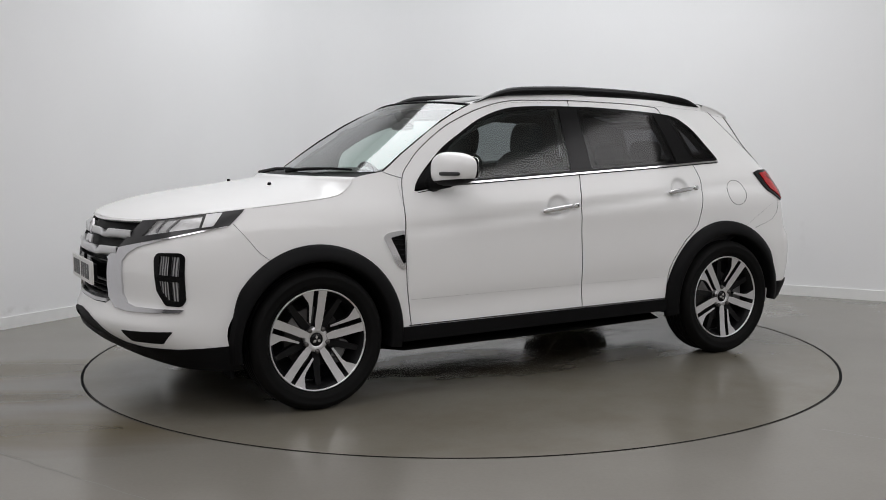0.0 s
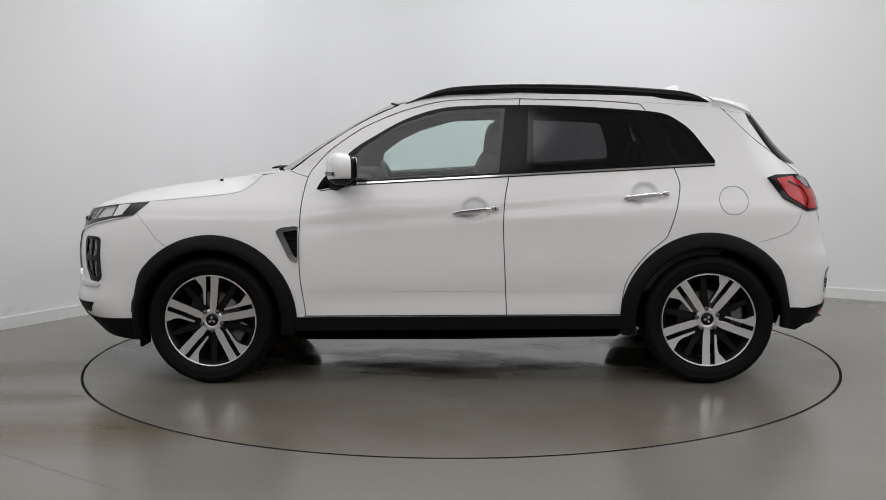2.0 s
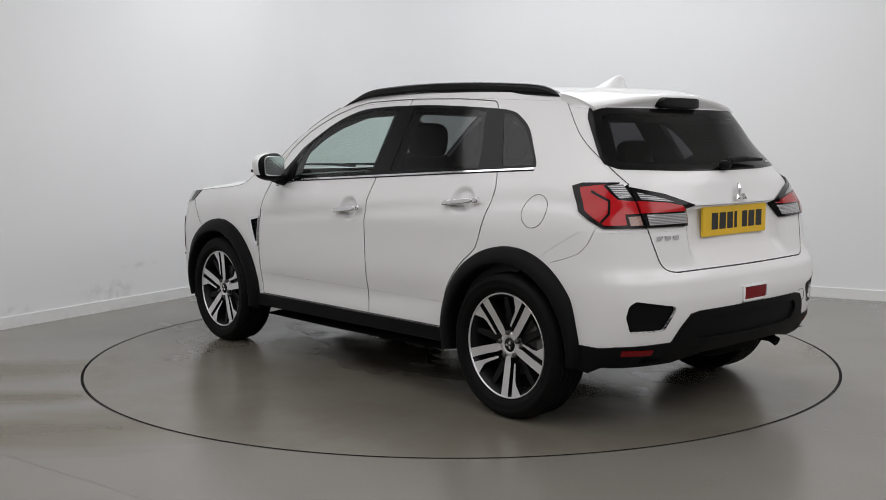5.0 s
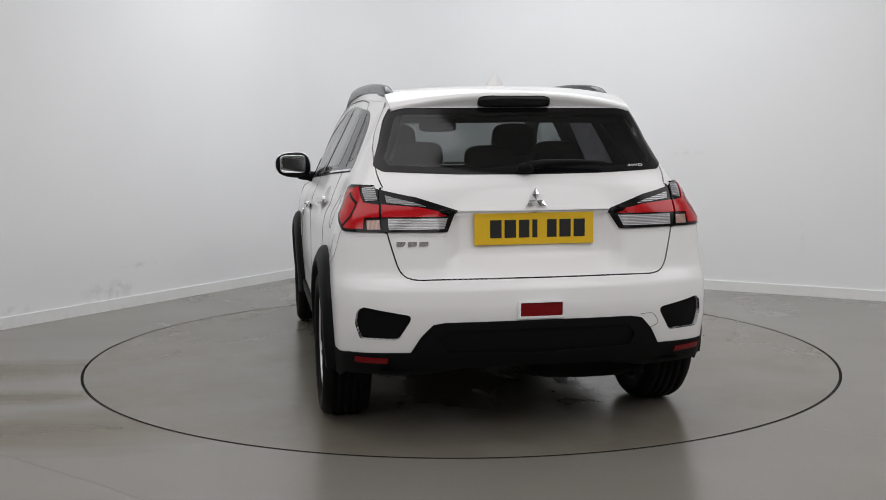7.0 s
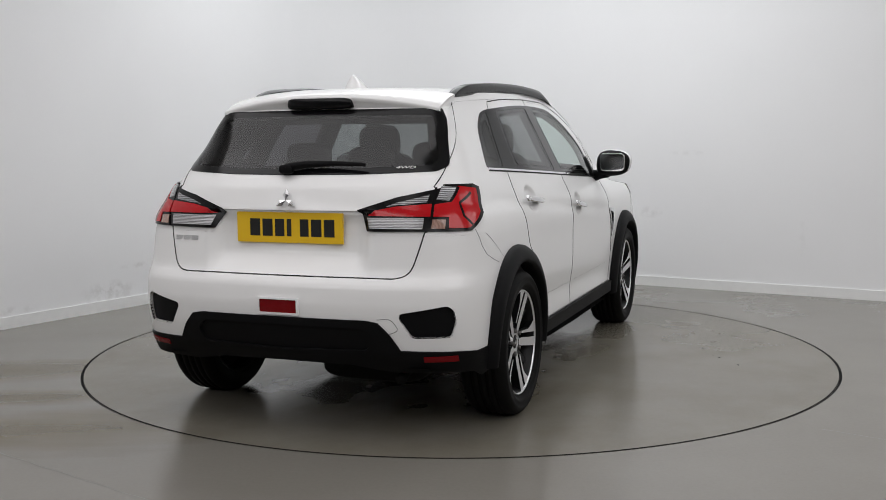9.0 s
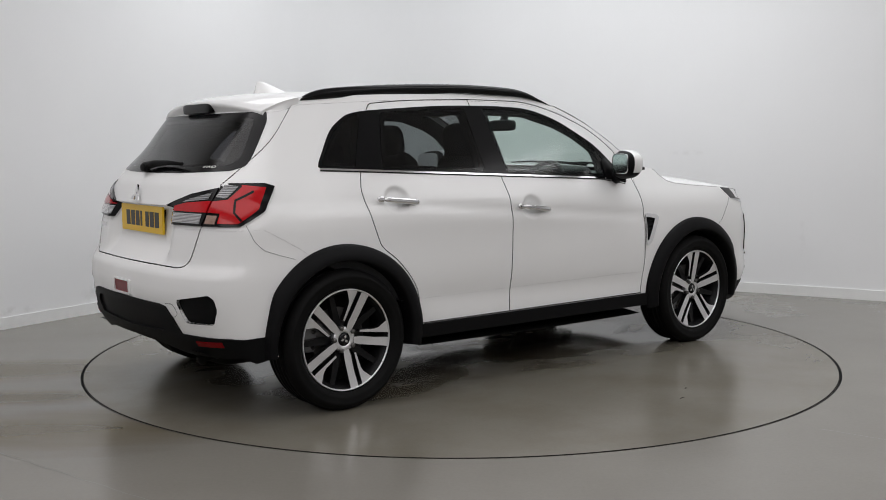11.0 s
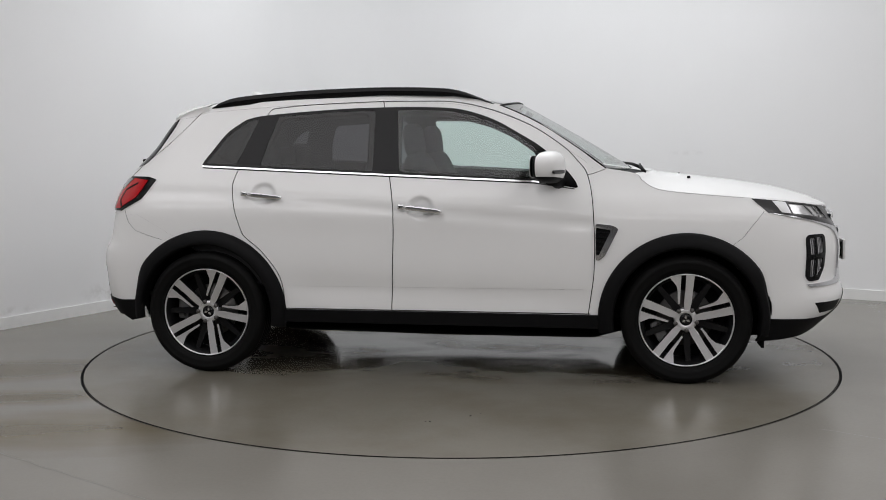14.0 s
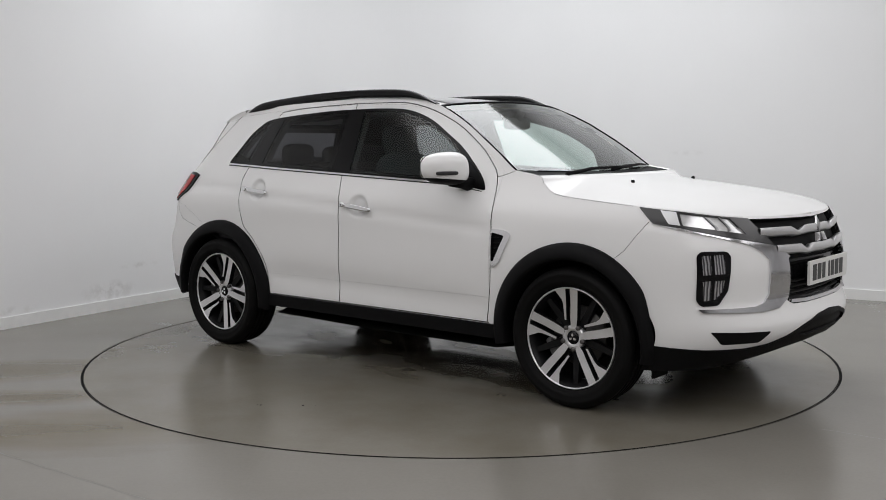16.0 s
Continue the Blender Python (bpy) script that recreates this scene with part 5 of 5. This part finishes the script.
        # mesh slats in the side vent, bars in the fog lamp, slats in the rear corner vent
        for k in range(5):
            z = 0.70 + 0.026 * k
            p = on_skin(0.885, z)
            bm = bmesh.new()
            box(bm, 0.858, 0.878 + 0.013 * k, float(p[1]) - 0.012, float(p[1]) - 0.006, z, z + 0.008)
            keep("vent_slat", bm, BLACK_PLASTIC, PARTS["side_vent", i])
    # wipers
    for pts in (((1.10, -0.10, 1.150), (1.06, 0.12, 1.165), (1.01, 0.36, 1.170), (0.97, 0.52, 1.165)), ((1.10, -0.56, 1.135), (1.09, -0.30, 1.160), (1.10, -0.05, 1.165), (1.11, 0.10, 1.160))):
        bm = tube(bmesh.new(), [Vector(p) + Vector((0.020, 0, -0.008)) for p in pts], [0.011, 0.009, 0.007, 0.005])
        part("wiper", bm, BLACK_PLASTIC, car, "black windscreen wiper")
    bm = tube(bmesh.new(), [(-1.955, 0.03, 1.186), (-1.935, -0.05, 1.200), (-1.925, -0.18, 1.205), (-1.920, -0.34, 1.200)], [0.021, 0.018, 0.013, 0.008])
    superbox(bm, (-1.955, 0.03, 1.180), (0.020, 0.036, 0.022), 3, 16)
    part("rear_wiper", bm, BLACK_PLASTIC, PARTS["tailgate", 0], "black rear wiper")
    # number plates, whose characters are bars
    widths = (0.050, 0.050, 0.046, 0.022, None, 0.042, 0.050, 0.050)
    for front in (True, False):
        x = 2.272 if front else -1.998
        z0, z1 = (0.613, 0.726) if front else (0.858, 0.992)
        s = 1 if front else -1
        bm = bmesh.new()
        box(bm, min(x, x - s * 0.012), max(x, x - s * 0.012), -0.262, 0.262, z0, z1)
        bmesh.ops.bevel(bm, geom=bm.edges[:], offset=0.003, segments=2)
        plate = part("number_plate", bm, PLATE_WHITE if front else PLATE_YELLOW, PARTS["front_bumper", 0] if front else PARTS["tailgate", 0], "white front number plate with black bars" if front else "yellow rear number plate with black bars", smooth=False)
        y = -0.195
        for w in widths:
            if w is None:
                y += 0.030
                continue
            bm = bmesh.new()
            mid = (z0 + z1) / 2
            yy = (y, y + w) if front else (-y - w, -y)
            box(bm, min(x - s * 0.002, x + s * 0.0012), max(x - s * 0.002, x + s * 0.0012), min(-yy[0], -yy[1]) if front else -y - w, max(-yy[0], -yy[1]) if front else -y, mid - 0.038, mid + 0.038)
            part("plate_bar", bm, INK, plate, smooth=False)
            y += w + 0.013
        bm = bmesh.new()
        box(bm, min(x - s * 0.035, x - s * 0.012), max(x - s * 0.035, x - s * 0.012), -0.23, 0.23, z0 + 0.015, z1 - 0.015)
        part("plate_holder", bm, BLACK_PLASTIC, plate, smooth=False)
    # three-diamond emblems
    for x, z, r, s, up, lean in ((2.222, 0.846, 0.082, 1, "grille", -14), (-2.022, 1.046, 0.052, -1, "tailgate", 14)):
        bm = bmesh.new()
        for a in (0, 120, 240):
            c, d = math.cos(math.radians(a)), math.sin(math.radians(a))
            corners = [(0, 0.001), (r * 0.29, r * 0.5), (0, r), (-r * 0.29, r * 0.5)]
            ring = [bm.verts.new((p * c + q * d, 0.002, q * c - p * d)) for p, q in corners]
            back = [bm.verts.new((p * c + q * d, -0.007, q * c - p * d)) for p, q in corners]
            crown = bm.verts.new((r * 0.5 * d, 0.002 + r * 0.10, r * 0.5 * c))
            for k in range(4):
                bm.faces.new((ring[k], ring[(k + 1) % 4], crown))
                bm.faces.new((ring[k], back[k], back[(k + 1) % 4], ring[(k + 1) % 4]))
        m = Matrix.Translation((x, 0, z)) @ Matrix.Rotation(radians(lean), 4, "Y") @ Matrix.Rotation(radians(-90 * s), 4, "Z")
        bmesh.ops.transform(bm, matrix=m, verts=bm.verts)
        bmesh.ops.recalc_face_normals(bm, faces=bm.faces)
        part("emblem", bm, CHROME, PARTS[up, 0], "chrome emblem of three diamonds", smooth=False)
    # grille bars that sweep in from the lamps
    for z_in, z_out, y_out, tall, lab in ((0.868, 0.872, 0.51, 0.021, 0), (0.780, 0.790, 0.44, 0.023, 0)):
        bm = bmesh.new()
        rows = []
        for k in np.linspace(-1, 1, 41):
            y = abs(k) * y_out
            z = z_in + (z_out - z_in) * abs(k) - 0.006 * math.exp(-((abs(k) - 0.42) / 0.10) ** 2)
            u = u_at_y(y, z, True)
            p = skin(np.array([u]), np.array([z]))[0]
            n = skin_normal(np.array([u]), np.array([z]))[0]
            sg = 1 if k >= 0 else -1
            p, n = Vector((p[0], sg * p[1], p[2])), Vector((n[0], sg * n[1], n[2]))
            v = Vector((0, 0, 1))
            top = tall * (1 - 0.75 * math.exp(-((abs(k) - 0.42) / 0.09) ** 4))  # a notch on either side of the emblem
            rows.append([p + n * 0.002 + v * top, p + n * 0.010 + v * (top - tall * 0.4), p + n * 0.010 - v * tall * 0.6, p + n * 0.002 - v * tall, p - n * 0.03 - v * tall * 0.8, p - n * 0.03 + v * (top - tall * 0.2)])
        add_grid(bm, rows, closed=True)
        bmesh.ops.recalc_face_normals(bm, faces=bm.faces)
        part("grille_bar", bm, SILVER, PARTS["grille", 0], "silver grille bar")
    for z in (0.56, 0.585, 0.61):
        bm = bmesh.new()
        rows = []
        for k in np.linspace(-1, 1, 21):
            u = u_at_y(abs(k) * 0.34, z, True)
            p = skin(np.array([u]), np.array([z]))[0]
            rows.append([(p[0] - 0.012, math.copysign(p[1], k), z), (p[0] - 0.012, math.copysign(p[1], k), z + 0.009), (p[0] - 0.03, math.copysign(p[1], k), z + 0.009), (p[0] - 0.03, math.copysign(p[1], k), z)])
        add_grid(bm, rows, closed=True)
        bmesh.ops.recalc_face_normals(bm, faces=bm.faces)
        part("intake_slat", bm, BLACK_PLASTIC, PARTS["front_bumper", 0])
    # the small cover of the towing eye
    line = []
    for y, z in rounded([(0.452, 0.551), (0.505, 0.553), (0.530, 0.530), (0.536, 0.505), (0.492, 0.486)], k=4):
        p = skin(np.array([u_at_y(y, z, False)]), np.array([z]))[0]
        line.append((p[0] - 0.0004, -p[1], p[2]))
    part("tow_cover_edge", tube(bmesh.new(), line, 0.0011, 6), SEAM, PARTS["rear_bumper", 0])
    # tailgate badges: bars on the paint, letters on the glass
    for k in range(3):
        z, y = 0.870, 0.575 - 0.047 * k
        x = float(skin(np.array([u_at_y(y, z, False)]), np.array([z]))[0][0])
        bm = bmesh.new()
        box(bm, x - 0.004, x + 0.004, y - 0.019, y + 0.019, z - 0.010, z + 0.010)
        part("badge_bar", bm, CHROME, PARTS["tailgate", 0], smooth=False)
    text = bpy.data.curves.new("badge_text", "FONT")
    text.body, text.size, text.extrude, text.align_x, text.shear = "4WD", 0.028, 0.0006, "CENTER", 0.25
    holder = new("badge_text", text)
    data = bpy.data.meshes.new_from_object(holder.evaluated_get(bpy.context.evaluated_depsgraph_get()))
    bpy.data.objects.remove(holder)
    data.transform(Matrix.Diagonal((1.35, 0.75, 1, 1)))
    data.materials.append(PLATE_WHITE)
    badge = tagged(new("badge_text", data), "small white lettering on the rear window")
    badge.parent = PARTS["tailgate", 0]
    p = skin(np.array([u_at_y(0.50, 1.178, False)]), np.array([1.178]))[0]
    n = skin_normal(np.array([u_at_y(0.50, 1.178, False)]), np.array([1.178]))[0]
    nrm = Vector((n[0], -n[1], n[2]))
    right = Vector((0, 0, 1)).cross(nrm).normalized()
    up = nrm.cross(right)
    m = Matrix((right, up, nrm)).transposed().to_4x4()
    m.translation = Vector((p[0], -p[1], p[2])) + nrm * 0.006
    badge.matrix_basis = m


# ---- cabin ----
def build_cabin():
    def seat(x, y, name, label):
        bm = superbox(bmesh.new(), (0, 0, 0), (0.26, 0.25, 0.09), 4, 20, Matrix.Translation((x + 0.22, y, 0.62)))
        ob = part(name, bm, SEAT, car, label)
        bm = superbox(bmesh.new(), (0, 0, 0), (0.085, 0.245, 0.33), 3.6, 24, Matrix.Translation((x - 0.10, y, 0.92)) @ Matrix.Rotation(radians(-14), 4, "Y"))
        part("backrest", bm, SEAT, ob)
        bm = superbox(bmesh.new(), (0, 0, 0), (0.055, 0.130, 0.105), 3.2, 20, Matrix.Translation((x - 0.19, y, 1.305)) @ Matrix.Rotation(radians(-8), 4, "Y"))
        part("headrest", bm, SEAT, ob)
        bm = bmesh.new()
        for d in (-0.05, 0.05):
            tube(bm, [(x - 0.17, y + d, 1.15), (x - 0.19, y + d, 1.26)], 0.007, 8)
        part("headrest_post", bm, STEEL, ob)

    seat(-0.02, 0.36, "front_seat", "dark grey front seat with headrest")
    seat(-0.02, -0.36, "front_seat", "dark grey front seat with headrest")
    bm = superbox(bmesh.new(), (-0.72, 0, 0.62), (0.26, 0.62, 0.10), 5, 28)
    bench = part("rear_bench", bm, SEAT, car, "dark grey rear bench seat")
    bm = superbox(bmesh.new(), (0, 0, 0), (0.08, 0.62, 0.30), 5, 28, Matrix.Translation((-1.02, 0, 0.88)) @ Matrix.Rotation(radians(-20), 4, "Y"))
    part("bench_back", bm, SEAT, bench)
    for y, z in ((0.36, 1.225), (0.0, 1.205), (-0.36, 1.225)):
        bm = superbox(bmesh.new(), (-1.12, y, z), (0.05, 0.125, 0.075), 3.4, 20)
        part("headrest", bm, SEAT, bench)
    bm = superbox(bmesh.new(), (0.78, 0, 0.98), (0.26, 0.68, 0.135), 4, 32)
    dash = part("dashboard", bm, TRIM, car, "dark dashboard")
    bm = superbox(bmesh.new(), (0.62, -0.37, 1.105), (0.12, 0.19, 0.045), 3, 20)
    part("dial_hood", bm, TRIM, dash)
    bm = superbox(bmesh.new(), (0.30, 0, 0.66), (0.50, 0.12, 0.13), 4, 20)
    part("centre_console", bm, TRIM, dash)
    bm = bmesh.new()
    n, k = 36, 10
    m = Matrix.Translation((0.43, -0.37, 1.00)) @ Matrix.Rotation(radians(-66), 4, "Y")
    rows = [[m @ Vector(((0.185 + 0.016 * math.cos(b * math.tau / k)) * math.cos(a * math.tau / n), (0.185 + 0.016 * math.cos(b * math.tau / k)) * math.sin(a * math.tau / n), 0.016 * math.sin(b * math.tau / k))) for b in range(k)] for a in range(n + 1)]
    add_grid(bm, rows, closed=True)
    superbox(bm, (0, 0, 0.0), (0.07, 0.08, 0.03), 3, 16, m)
    superbox(bm, (0, 0, -0.005), (0.02, 0.18, 0.012), 3, 12, m)
    bmesh.ops.recalc_face_normals(bm, faces=bm.faces)
    part("steering_wheel", bm, TRIM, car, "black steering wheel")
    bm = superbox(bmesh.new(), (0.42, -0.015, 1.405), (0.022, 0.125, 0.036), 4, 20)
    mirror = part("rear_view_mirror", bm, TRIM, car, "black rear-view mirror")
    bm = tube(bmesh.new(), [(0.43, -0.015, 1.43), (0.455, -0.015, 1.478)], 0.024, 10)
    part("mirror_stem", bm, TRIM, mirror)
    bm = bmesh.new()
    box(bm, -1.80, 0.85, -0.74, 0.74, 0.42, 0.44)
    part("cabin_floor", bm, TRIM, car, smooth=False)
    bm = bmesh.new()
    box(bm, -1.70, -1.15, -0.62, 0.62, 1.00, 1.015)
    part("load_cover", bm, TRIM, car, "dark luggage cover", smooth=False)


build_top()
build_wheels()
build_calipers()
build_arches()
build_underside()
build_cabin()
build_fittings()


# ---- what turns ----
def motions():
    rows = [(t * 0.5, pose(0, 0, 0, 0, 0, 210.06 - 15.542 * t * 0.5)) for t in range(33)]
    walk(turntable, rows)
    walk(car, [(t, m @ pose(-0.010, 0.068, 0)) for t, m in rows])


motions()
